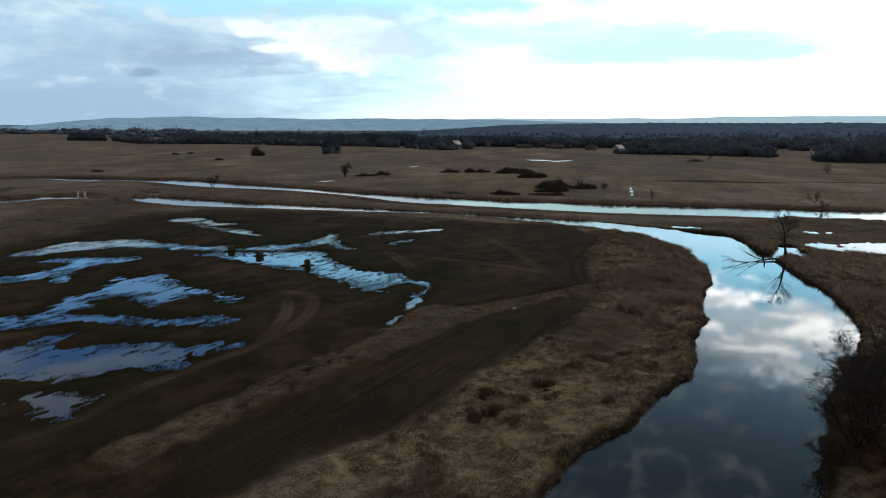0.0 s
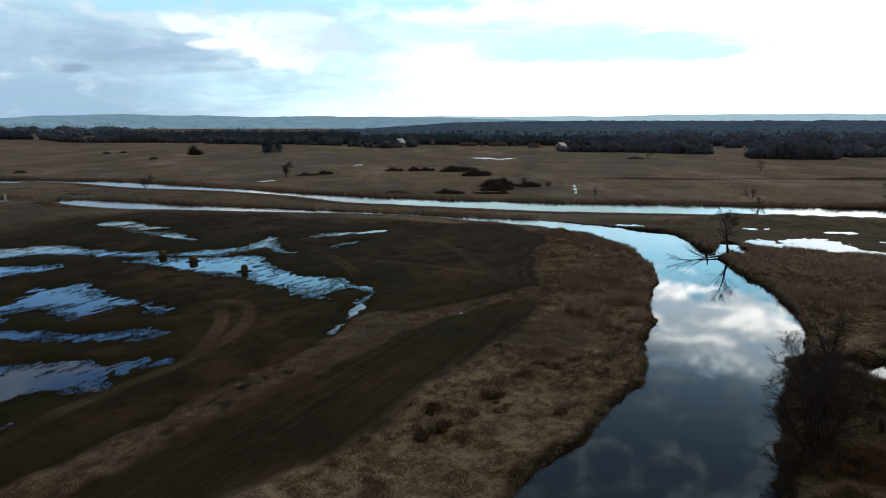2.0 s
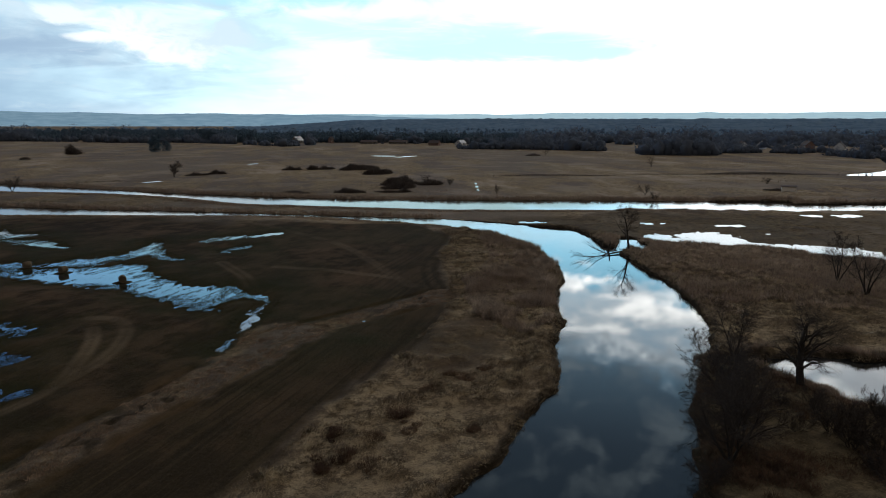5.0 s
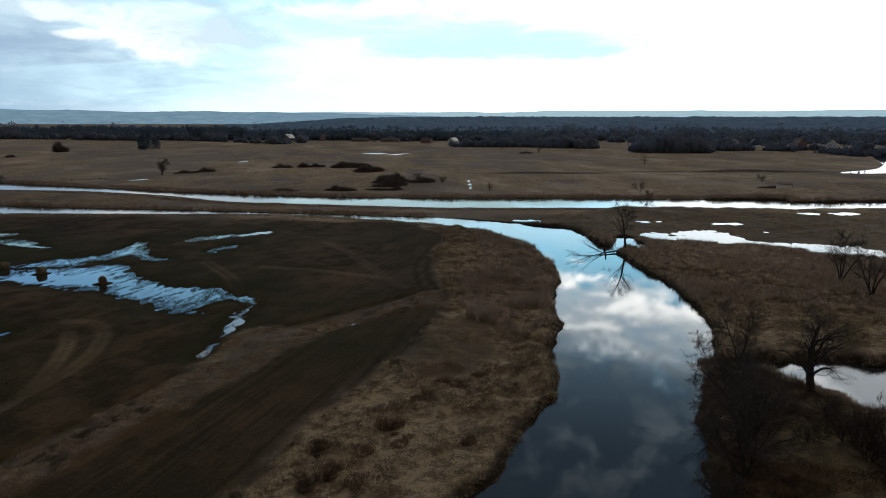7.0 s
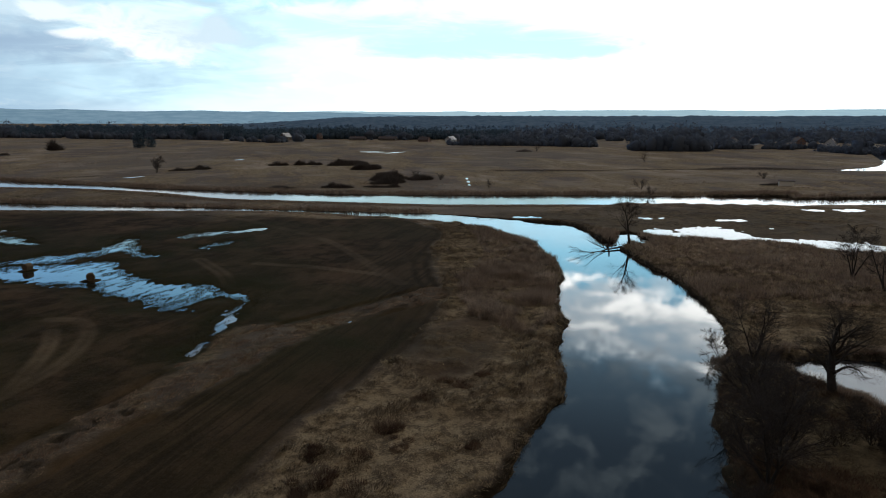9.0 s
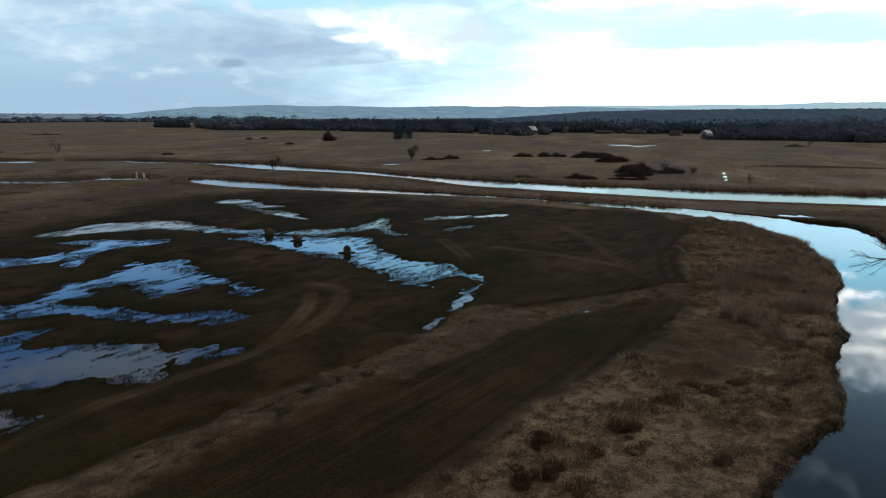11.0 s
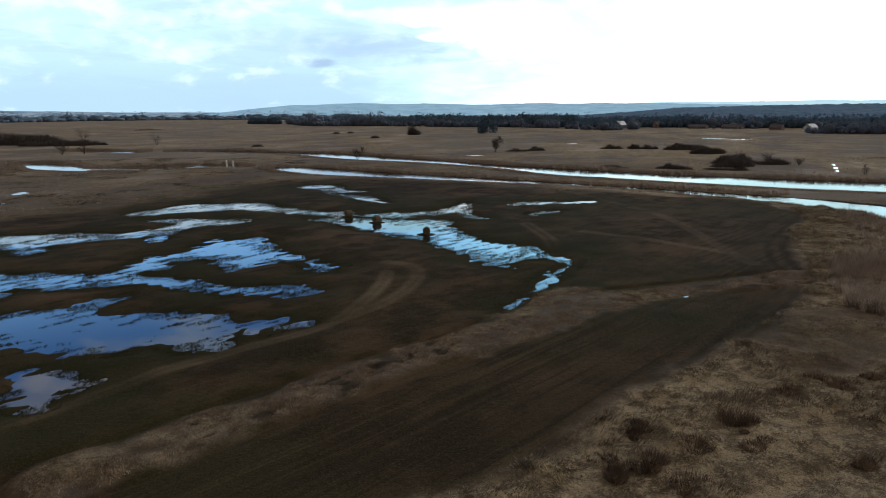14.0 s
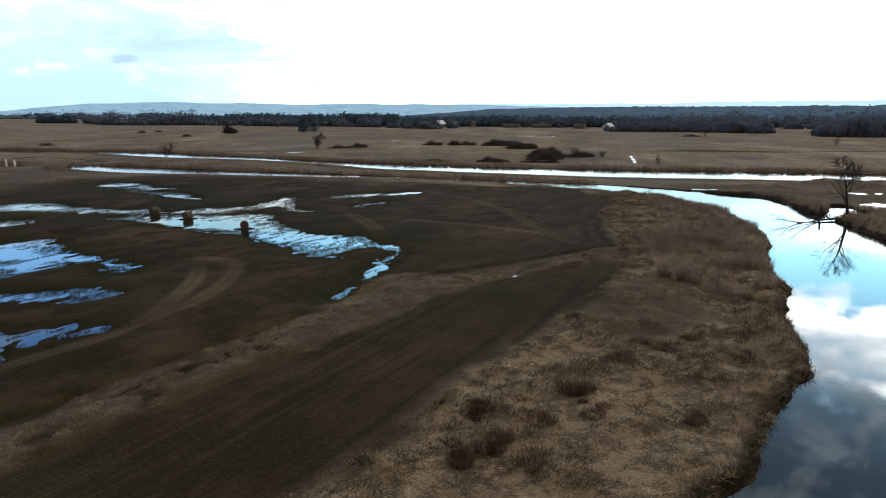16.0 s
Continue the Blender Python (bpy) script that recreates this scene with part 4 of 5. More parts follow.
# stands of taller reed on the outer bank
x, y = scatter((52, 48, 108, 110), 34000, 19)
stand = outside(x, y, STAND, 8.0) + 2.2 * fractal(x, y, 5, 56, 3)
x, y = kept(x, y, (stand < 0) & (outside(x, y, ARM_SHAPE, 6.0) > 0.2) & (fractal(x, y, 6, 57, 3) > -0.35))
z = sampled(HEIGHTS, x, y)
blades("reed_stand", x, y, z, np.clip(1.25 + 0.7 * fractal(x, y, 5, 58, 3), 0.3, 2.2), 0.05, 0.35, 0.45, 7, REED, 8, "tall greyish-brown reed stand on the outer bank", "reed")
# rough strip along the old ditch
x, y = scatter((-25, 40, 70, 90), 200000, 13)
x, y = kept(x, y, ((away(x, y, STRIP) < 2.1 + 0.9 * fractal(x, y, 4, 21, 3)) | (outside(x, y, TUSSOCKY, 6.0) < 1.2 * fractal(x, y, 4, 22, 3))) & (crevice(x, y) < 0.36))
z = sampled(HEIGHTS, x, y)
x, y, z = x[z > 0.05], y[z > 0.05], z[z > 0.05]
blades("ditch_grass", x, y, z, np.clip(0.24 + 0.2 * fractal(x, y, 1.6, 65, 3), 0.06, 0.6), 0.05, 0.24, 0.95, 6, BROWN_REED, 3, "matted straw-coloured grass along a shallow ditch", "grass", 0.3, 0.55 + 1.6 * fractal(x, y, 2.5, 26, 2))
# sedge breaking the shallow floodwater
x, y = scatter((-62, 52, 62, 205), 640000, 14)
near_pool = np.min([outside(x, y, s, 4.0) for body in POOL_SHAPES[:10] for s in body], 0)
c, s_ = math.cos(ROWS_TURN), math.sin(ROWS_TURN)
u, v = c * x + s_ * y, -s_ * x + c * y
streak = 0.75 * value_noise(u / 3.2, v / 0.55, 48) + 0.6 * value_noise(u / 1.3, v / 0.3, 49) + 0.55 * fractal(x, y, 5.5, 47, 2)
inside = -near_pool
wanted = (near_pool < 1.2) & (outside(x, y, POOL_SHAPES[4][0], 4.0) > -0.7) & (streak > np.interp(inside, [-1.2, 0.0, 1.0, 2.5, 5.0], [-0.9, -0.55, -0.08, 0.22, 0.55]) - 0.2 * ((x > 2) & (y > 98)))
by_bale = np.min([np.hypot(x - bx, y - by) for bx, by in BALES], 0)
wanted &= by_bale > 1.0
z = sampled(HEIGHTS, x, y)
x, y, z = (a[wanted] for a in (x, y, z))
blades("sedge", x, y, np.maximum(z, 0.03), 0.34 + 0.12 * value_noise(x, y, 66), 0.05, 0.2, 1.2, 3, SEDGE, 4, "dark wet sedge breaking the floodwater", "sedge", 0.4, ROWS_TURN)
# reed beds of the east bank and between the waters
x, y = scatter((46, 2, 200, 120), 66000, 15)
east = (outside(x, y, ARM_SHAPE, 6.0) > 0.3) & (outside(x, y, CREEK_SHAPE, 6.0) > 0.3) & (x - 0.62 * y > 28) & (away(x, y, np.array([(114, 86), (150, 60), (170, 38)])) < 45 + 6 * fractal(x, y, 14, 67, 2) + 30 * (away(x, y, np.array([(66, 19), (85, 10), (100, 4)])) < 13)) & (outside(x, y, EAST_FLAT, 8.0) > 1.5 * fractal(x, y, 6, 55, 2)) & (outside(x, y, THICKET_SOIL, 5.0) > 0)
z = sampled(HEIGHTS, x, y)
x, y, z = (a[east & (z > 0.12)] for a in (x, y, z))
blades("reed_bed", x, y, z, np.clip(0.75 + 0.35 * fractal(x, y, 12, 68, 3), 0.25, 1.5), 0.12, 0.45, 0.5, 6, REED, 5, "brown reed bed on the far bank of the bend", "reed")
# rough brown grass under the willows, and pale reeds at the edge of the creek
x, y = scatter((38, 8, 74, 40), 22000, 27)
z = sampled(HEIGHTS, x, y)
under = (outside(x, y, THICKET_SOIL, 6.0) < 3.0) & (outside(x, y, ARM_SHAPE, 6.0) > 0.3) & (outside(x, y, CREEK_SHAPE, 6.0) > 0.3) & (z > 0.1) & (fractal(x, y, 4, 76, 3) > -0.3)
x, y, z = (a[under] for a in (x, y, z))
blades("thicket_grass", x, y, z, np.clip(0.5 + 0.4 * fractal(x, y, 5, 77, 3), 0.15, 1.1), 0.055, 0.4, 0.8, 7, WEED, 28, "rough brown dead grass under the bare willows", "grass", 0.2)
x, y = scatter((60, 10, 96, 40), 30000, 29)
d = outside(x, y, CREEK_SHAPE, 6.0)
x, y = kept(x, y, (d > 0.2) & (d < 1.6 + 0.8 * fractal(x, y, 5, 78, 2)) & (fractal(x, y, 3, 80, 2) > 0))
z = sampled(HEIGHTS, x, y)
blades("creek_reed", x, y, np.maximum(z, 0), np.clip(0.8 + 0.5 * fractal(x, y, 4, 79, 3), 0.3, 1.5), 0.05, 0.3, 0.35, 6, REED, 30, "pale dry reeds along the edge of the creek", "reed")
x, y = scatter((-150, 90, 300, 420), 260000, 16)
d_river, d_arm = outside(x, y, RIVER_SHAPE, 9.0), outside(x, y, ARM_SHAPE, 60.0)
d_old = np.min([outside(x, y, s, 7.0) for body in POOL_SHAPES[10:14] for s in body], 0)
between = ((d_river > 0.3) & (d_river < 7)) | ((d_old > 0.5) & (d_old < 5.5)) | ((d_arm > 0.3) & (d_arm < 5) & (y > 150))
between &= ~((x < 108) & (d_arm < 8) & (y - 0.0 * x < 150)) & (y > 110)
between |= (d_river > 0.3) & (d_river < 2.0)
x, y = kept(x, y, between)
z = sampled(HEIGHTS, x, y)
x, y, z = (a[z > 0.02] for a in (x, y, z))
reach = np.hypot(x - 5, y)
limit = np.full(x.shape, 2.2)
for k in (1, 2, 3, 4.5, 6, 8, 10, 13, 16):
    fx, fy = x + (x - 5) / reach * k, y + y / reach * k
    behind = np.minimum(outside(fx, fy, RIVER_SHAPE, 1.0), outside(fx, fy, ARM_SHAPE, 1.0)) < 0
    behind |= np.min([outside(fx, fy, s, 1.0) for body in POOL_SHAPES[10:14] for s in body], 0) < 0
    limit = np.where(behind, np.minimum(limit, 0.06 * k * 250 / reach + 0.05), limit)
blades("waterside_reed", x, y, z, np.minimum(limit, np.clip(1.25 + 0.5 * fractal(x, y, 16, 70, 3), 0.4, 2.2)), 0.09, 0.6, 0.3, 11, REED, 6, "tall brown reeds lining the river channels", "reed")

# dark and straw-coloured tussocks of the marsh beyond the mown field
for seed, material, label, low_, high_ in ((81, SEDGE, "dark wet tussocks freckling the marsh", -0.1, 0.5), (82, BROWN_REED, "rusty brown tussocks freckling the marsh", 0.15, 0.7)):
    x, y = scatter((-190, 110, 70, 330), 90000, seed)
    clear_ = (np.minimum(outside(x, y, RIVER_SHAPE, 6.0), outside(x, y, ARM_SHAPE, 6.0)) > 3) & (outside(x, y, FIELD, 4.0) > -3 * fractal(x, y, 9, seed, 2))
    clear_ &= np.min([outside(x, y, s, 3.0) for body in POOL_SHAPES[:14] for s in body], 0) > 1.0
    clear_ &= fractal(x, y, 11, seed + 2, 3) > low_ + (high_ - low_) * np.random.default_rng(seed).uniform(0, 1, len(x))
    x, y = kept(x, y, clear_)
    blades("marsh_tussocks", x, y, sampled(HEIGHTS, x, y), np.clip(0.32 + 0.2 * fractal(x, y, 6, seed + 4, 2), 0.12, 0.7), 0.12, 0.4, 0.7, 4, material, seed, label, "grass", 0.2)

# low tussocks that freckle the wide meadow
x, y = scatter((-420, 150, 620, 900), 90000, 17)
reach = np.hypot(x - 5, y)
thin_out = np.random.default_rng(18).uniform(0, 1, len(x)) < np.clip(260 / reach, 0.25, 1) * step(fractal(x, y, 40, 74, 3), -0.5, 0.6)
dry = (np.minimum(outside(x, y, RIVER_SHAPE, 8.0), outside(x, y, ARM_SHAPE, 8.0)) > 5) & (outside(x, y, FIELD, 4.0) > 2)
dry &= np.min([outside(x, y, s, 4.0) for body in POOL_SHAPES for s in body], 0) > 2
x, y = kept(x, y, thin_out & dry)
z = sampled(HEIGHTS, x, y)
blades("meadow_tussocks", x, y, z, np.clip(0.45 + 0.3 * fractal(x, y, 25, 75, 2), 0.15, 0.9), 0.35, 0.7, 0.7, 3, REED, 7, "low brown tussocks over the wide meadow", "grass", 0.2)


# ---- things of one part or more ----
def part(name, mesh, material, parent, label=""):
    """One mesh object under a thing or a part."""
    if isinstance(mesh, bmesh.types.BMesh):
        bm, mesh = mesh, bpy.data.meshes.new(name)
        bm.to_mesh(mesh)
        bm.free()
    if material and not mesh.materials:
        mesh.materials.append(material)
    ob = new(name, mesh)
    ob.parent = parent
    if label:
        ob["label"] = label
    return ob


def holder(name, at, label, category, group=""):
    ob = new(name)
    ob.matrix_basis = Matrix.Translation(at)
    return tagged(ob, label, category, group)


def limb(store, a, b, ra, rb, sides):
    """A tapered tube from a to b into a store of verts and faces; the finest twigs are flat."""
    axis = (b - a).normalized()
    side = axis.orthogonal().normalized()
    other = axis.cross(side)
    first = len(store[0])
    if sides == 2:
        store[0].extend((a - ra * side, a + ra * side, b + rb * side, b - rb * side))
        store[1].append((first, first + 1, first + 2, first + 3))
        return
    for centre, r in ((a, ra), (b, rb)):
        for k in range(sides):
            t = 2 * math.pi * k / sides
            store[0].append(centre + r * (math.cos(t) * side + math.sin(t) * other))
    for k in range(sides):
        q = (k + 1) % sides
        store[1].append((first + k, first + q, first + sides + q, first + sides + k))


def grow(rng, trunk, crown, at, way, length, radius, level, most, gnarl=0.2, rise=0.08, clear=0.3, fine=0.012, spread=1.0):
    """A bough that tapers and bends, with side branches all along it; the first level goes to the trunk's store, the rest to the crown's."""
    store = trunk if level == 0 else crown
    pieces, sides = ((8, 7), (6, 4), (5, 2), (3, 2), (2, 2))[level]
    p, d, r = at.copy(), way.normalized(), radius
    for k in range(pieces):
        share = (k + 1) / pieces
        d = (d + Vector((rng.gauss(0, gnarl), rng.gauss(0, gnarl), rng.gauss(0, gnarl) + rise)) * (0.7 if level == 0 else 1.0)).normalized()
        q = p + d * (length / pieces)
        r2 = max(fine * 0.6, radius * (1 - 0.82 * share))
        limb(store, p, q, r, r2, sides)
        if level < most and share > (clear if level == 0 else 0.15):
            for _ in range(2 if rng.random() < 0.45 or k == pieces - 1 else 1):
                side = Vector((rng.gauss(0, 1), rng.gauss(0, 1), rng.gauss(0.1, 0.6)))
                side = (side - d * side.dot(d)).normalized()
                out = d * rng.uniform(0.6, 1.0) + side * rng.uniform(0.45, 0.95) * spread
                reach = length * ((0.66 - 0.38 * share) if level == 0 else (0.58 - 0.25 * share)) * rng.uniform(0.7, 1.2) * (0.5 + 0.5 * spread)
                grow(rng, trunk, crown, q, out, reach, max(fine, r2 * rng.uniform(0.45, 0.7)), level + 1, most, gnarl, rise, clear, fine, spread)
        p, r = q, r2


def store_mesh(name, store, material):
    return triangles(name, [tuple(v) for v in store[0]], store[1], [material])


def bare_tree(name, at, tall, stems, seed, label, category="tree", most=4, lean=(0, 0), open_=0.3, thick=0.02, group="", clear=0.3, gnarl=0.14, rise=0.06, fine=0.012, twigs=None, spread=1.0):
    """A leafless tree: one or more stems, each a trunk part, and the branches and twigs as its crown."""
    rng = random.Random(seed)
    thing = holder(name, at, label, category, group)
    crown = ([], [])
    for k in range(stems):
        trunk = ([], [])
        turn = 2 * math.pi * k / stems + rng.uniform(0, 1)
        tilt = 0.06 if stems == 1 else open_ * rng.uniform(0.5, 1.3)
        way = Vector((math.cos(turn) * tilt + lean[0], math.sin(turn) * tilt + lean[1], 1))
        foot = Vector((math.cos(turn), math.sin(turn), 0)) * (0.15 * (stems > 1)) - Vector((0, 0, 0.15))
        grow(rng, trunk, crown, foot, way, tall * (0.62 if stems == 1 else rng.uniform(0.5, 0.72)), tall * thick * (1 if stems == 1 else 0.6), 0, most, gnarl, rise, clear, fine, spread)
        part("trunk", store_mesh("trunk", trunk, BARK), None, thing)
    part("crown", store_mesh("crown", crown, twigs or TWIG), None, thing, "fine bare dark twigs")
    return thing


def brush_mesh(name, rng, wide, deep, tall, count, material, long=0.9, flat=0.35, thin=0.05):
    """A thicket seen from afar: a rounded mass of many thin upright slivers with gaps."""
    u = rng.uniform(0, 2 * np.pi, count)
    r = np.sqrt(rng.uniform(0, 1, count))
    x, y = r * np.cos(u) * wide / 2, r * np.sin(u) * deep / 2
    top = tall * np.sqrt(np.clip(1.05 - r**2, 0.05, 1)) * (0.62 + 0.42 * value_noise(x / (0.17 * wide) + 9, y / (0.17 * wide) + 3, int(count))) * rng.uniform(0.55, 1.0, count)
    base = np.maximum(0, top - long * tall * rng.uniform(0.4, 0.9, count))
    w_ = thin * tall * rng.uniform(0.5, 1.4, count)
    f = rng.uniform(0, np.pi, count)
    lx, ly = rng.normal(0, flat, count) * tall * 0.4, rng.normal(0, flat, count) * tall * 0.4
    a = np.stack([x - w_ * np.cos(f), y - w_ * np.sin(f), base], 1)
    b = np.stack([x + w_ * np.cos(f), y + w_ * np.sin(f), base], 1)
    c = np.stack([x + lx, y + ly, top], 1)
    verts = np.stack([a, b, c], 1).reshape(-1, 3)
    return triangles(name, verts, np.arange(len(verts)).reshape(-1, 3), [material])


def far_bush(at, wide, deep, tall, seed, label, name="bush", count=500, material=None, turn=0.0):
    rng = np.random.default_rng(seed)
    ob = new(name, brush_mesh(name, rng, wide, deep, tall * 1.1, int(count * 3.6), material or THORN, 0.55, 0.5, 0.020))
    ob.matrix_basis = Matrix.Translation((at[0], at[1], land(*at) - 0.1)) @ Matrix.Rotation(turn, 4, "Z")
    return tagged(ob, label, "bush")



# ---- round bales standing in the flood ----
def round_bale(at, turn, seed, label):
    """A round bale on its side: the wrapped roll and its two coiled ends."""
    rng = random.Random(seed)
    thing = holder("hay_bale", (at[0], at[1], -0.10), label, "hay bale", "bales in the flood")
    thing.matrix_basis = Matrix.Translation((at[0], at[1], land(*at) - 0.08)) @ Matrix.Rotation(turn, 4, "Z")
    r, half, n = 0.61, 0.6, 28
    bm = bmesh.new()
    rings = []
    for s in range(9):
        u = -half + 2 * half * s / 8
        edge = 0.93 if s in (0, 8) else 1.0
        sag = [(r * edge * (1 + rng.uniform(-0.025, 0.025))) for _ in range(n)]
        rings.append([bm.verts.new((u, sag[k] * math.sin(2 * math.pi * k / n), r + max(-r * 0.96, sag[k] * math.cos(2 * math.pi * k / n)))) for k in range(n)])
    for a, b in zip(rings, rings[1:]):
        for k in range(n):
            bm.faces.new((a[k], a[(k + 1) % n], b[(k + 1) % n], b[k]))
    part("roll", bm, HAY, thing)
    for side in (-1, 1):
        bm = bmesh.new()
        loops = []
        for m in range(7):
            q = r * 0.94 * (1 - m / 7)
            bulge = 0.05 * math.sin(m * 2.1) * 0.4 + 0.02 * m / 7
            loops.append([bm.verts.new((side * (half - 0.01 + bulge), q * math.sin(2 * math.pi * k / n), r + max(-r * 0.96, q * math.cos(2 * math.pi * k / n)))) for k in range(n)])
        for a, b in zip(loops, loops[1:]):
            for k in range(n):
                f = (a[k], a[(k + 1) % n], b[(k + 1) % n], b[k])
                bm.faces.new(f if side < 0 else f[::-1])
        bm.faces.new(loops[-1] if side < 0 else loops[-1][::-1])
        part("end_face", bm, HAY_END, thing, "coiled straw end")
    return thing


round_bale(BALES[0], 1.41, 1, "weathered brown round hay bale standing in floodwater")
round_bale(BALES[1], 0.6, 2, "weathered brown round hay bale standing in floodwater")
round_bale(BALES[2], 0.4, 3, "weathered brown round hay bale at the puddle's edge")

# ---- trees of the bend ----
def standing(x, y):
    return (x, y, max(land(x, y), 0.0))


bare_tree("willow_tree", standing(69.0, 27.6), 10.4, 1, 101, "bare spreading willow with a thick dark trunk by the creek", "tree", 4, (0.02, 0), 0.3, 0.042, "", 0.2, 0.15, 0.05, 0.010, BARK, 1.25)
bare_tree("willow_tree", standing(72.0, 36.6), 8.4, 4, 102, "bare many-stemmed willow on the river bank", "tree", 3, (0, 0), 0.36, 0.020)
bare_tree("leaning_willow", standing(70.4, 39.2), 4.4, 3, 103, "bare willow leaning out over the river", "tree", 3, (-0.75, 0.35), 0.25, 0.018)
bare_tree("willow_tree", standing(113.2, 39.4), 10.5, 4, 104, "bare many-stemmed willow standing in the reed bed", "tree", 3, (0, 0), 0.4, 0.024, "", 0.3, 0.14, 0.06, 0.018)
bare_tree("willow_tree", standing(118.8, 46.0), 9.5, 4, 105, "bare many-stemmed willow standing in the reed bed", "tree", 3, (0, 0), 0.35, 0.022, "", 0.3, 0.14, 0.06, 0.018)
THICKET = "bare many-stemmed willow with fine dark twigs above the river"
for k, (x, y, tall, stems, lean) in enumerate([(48.2, 22.8, 9.6, 4, (-0.15, 0.10)), (54.8, 26.0, 9.0, 6, (0.0, 0.05)), (59.5, 29.5, 7.6, 6, (-0.12, 0.05)), (64.0, 32.5, 5.8, 6, (-0.1, 0.0)), (52.0, 24.0, 7.0, 6, (-0.1, 0.0))]):
    bare_tree("willow_tree", standing(x, y), tall, stems, 130 + k, THICKET, "tree", 3 if k else 4, lean, 0.6, 0.024, "willows above the river", 0.2, 0.15, 0.05, 0.011)
bushes = [bare_tree("willow_bush", standing(x, y), tall, stems, 106 + k, "low dense leafless bush beside the creek", "bush", 2, (lean, 0.05), 0.8, 0.014, "bushes beside the creek", 0.1, 0.18, 0.03, 0.017)
          for k, (x, y, tall, stems, lean) in enumerate([(44.4, 21.9, 3.0, 10, -0.5), (60.5, 21.0, 3.8, 10, 0.0), (63.5, 23.5, 3.2, 9, 0.1)])]
for k, (x, y, size, turn) in enumerate([(64.5, 18.5, 1.1, 1.1), (60.0, 17.0, 1.0, 2.3), (66.0, 19.5, 0.6, 0.4), (56.5, 16.0, 0.9, 3.1), (67.0, 15.5, 1.0, 5.0), (62.5, 26.5, 0.7, 4.0), (66.5, 33.8, 0.6, 2.6), (62.0, 19.5, 1.2, 0.2), (58.5, 18.5, 1.0, 1.7), (64.0, 20.5, 0.7, 2.9), (66.5, 17.0, 0.8, 4.4), (55.0, 14.0, 1.0, 5.5), (61.0, 14.0, 1.1, 3.7), (58.0, 22.5, 0.8, 2.1)]):
    copy_thing(bushes[1 + k % 2], Matrix.Translation(standing(x, y)) @ Matrix.Rotation(turn, 4, "Z") @ Matrix.Scale(size, 4))


def fallen_limb(at, way, long, seed, label):
    """A broken limb lying out over the water from the bank."""
    rng = random.Random(seed)
    thing = holder("fallen_limb", at, label, "branch")
    trunk, crown = ([], []), ([], [])
    grow(rng, trunk, crown, Vector((0, 0, 0.1)), Vector(way), long * 0.85, long * 0.015, 0, 2, 0.09, 0.0, 0.1, 0.035, 0.7)
    part("limb", store_mesh("limb", trunk, BARK), None, thing)
    tagged(part("spray", store_mesh("spray", crown, BARK), None, thing, "fine bare dark twigs"), kind="stuff")


bare_tree("snag_tree", standing(113.9, 84.4), 11.6, 1, 120, "bare dead tree at the bank's tip, mirrored in the river", "tree", 4, (0.04, 0.02), 0.1, 0.024, "", 0.2, 0.09, 0.07, 0.017, BARK, 1.15)
fallen_limb((112.6, 85.0, 0.25), (-1.0, 0.05, 0.06), 13.0, 121, "dark broken limb lying out over the river")
fallen_limb((69.5, 38.0, 0.5), (-0.8, -0.45, -0.02), 7.5, 122, "dark bare limb hanging into the river")


# ---- weeds and bushes on the near bank ----
def weed_clump(x, y, wide, tall, seed, label):
    rng = np.random.default_rng(seed)
    verts = []
    for k in range(5):
        # several uneven heads make one clump
        cx, cy, s = (0, 0, 1.0) if k == 0 else (rng.normal(0, 0.42) * wide, rng.normal(0, 0.30) * wide, rng.uniform(0.35, 0.75))
        n = int(420 * s)
        u, r = rng.uniform(0, 2 * np.pi, n), np.sqrt(rng.uniform(0, 1, n)) * wide * 0.34 * s
        t = tall * 1.5 * s * rng.uniform(0.35, 1.0, n)
        x_, y_ = cx + r * np.cos(u), cy + r * np.sin(u)
        f, half = rng.uniform(0, np.pi, n), rng.uniform(0.008, 0.022, n)
        out = t * rng.uniform(0.1, 0.8, n)
        v = u + rng.normal(0, 0.5, n)
        verts.append(np.stack([np.stack([x_ - half * np.cos(f), y_ - half * np.sin(f), 0 * t], 1), np.stack([x_ + half * np.cos(f), y_ + half * np.sin(f), 0 * t], 1), np.stack([x_ + out * np.cos(v), y_ + out * np.sin(v), t], 1)], 1))
    verts = np.concatenate(verts).reshape(-1, 3)
    ob = new("weed_clump", triangles("weed_clump", verts, np.arange(len(verts)).reshape(-1, 3), [WEED]))
    ob.matrix_basis = Matrix.Translation((x, y, land(x, y) - 0.05)) @ Matrix.Rotation(rng.uniform(0, 3), 4, "Z")
    tagged(ob, label, "weeds", "weed clumps on the bank")


for k, (x, y, wide, tall) in enumerate([
    (33.1, 45.6, 2.9, 1.0), (38.8, 48.5, 2.2, 0.75), (42.8, 50.8, 2.2, 0.65), (28.7, 42.9, 3.0, 0.6), (26.6, 45.0, 1.6, 0.7), (26.2, 38.8, 3.2, 0.6),
    (25.3, 41.4, 1.9, 0.9), (22.8, 40.4, 1.6, 0.7), (46.5, 49.6, 1.6, 0.5), (31.7, 42.0, 2.0, 0.5), (36.3, 38.9, 1.5, 0.45),
]):
    weed_clump(x, y, wide * 1.05, tall * 0.62, 200 + k, "dark brown clump of dead weeds in the dry grass")

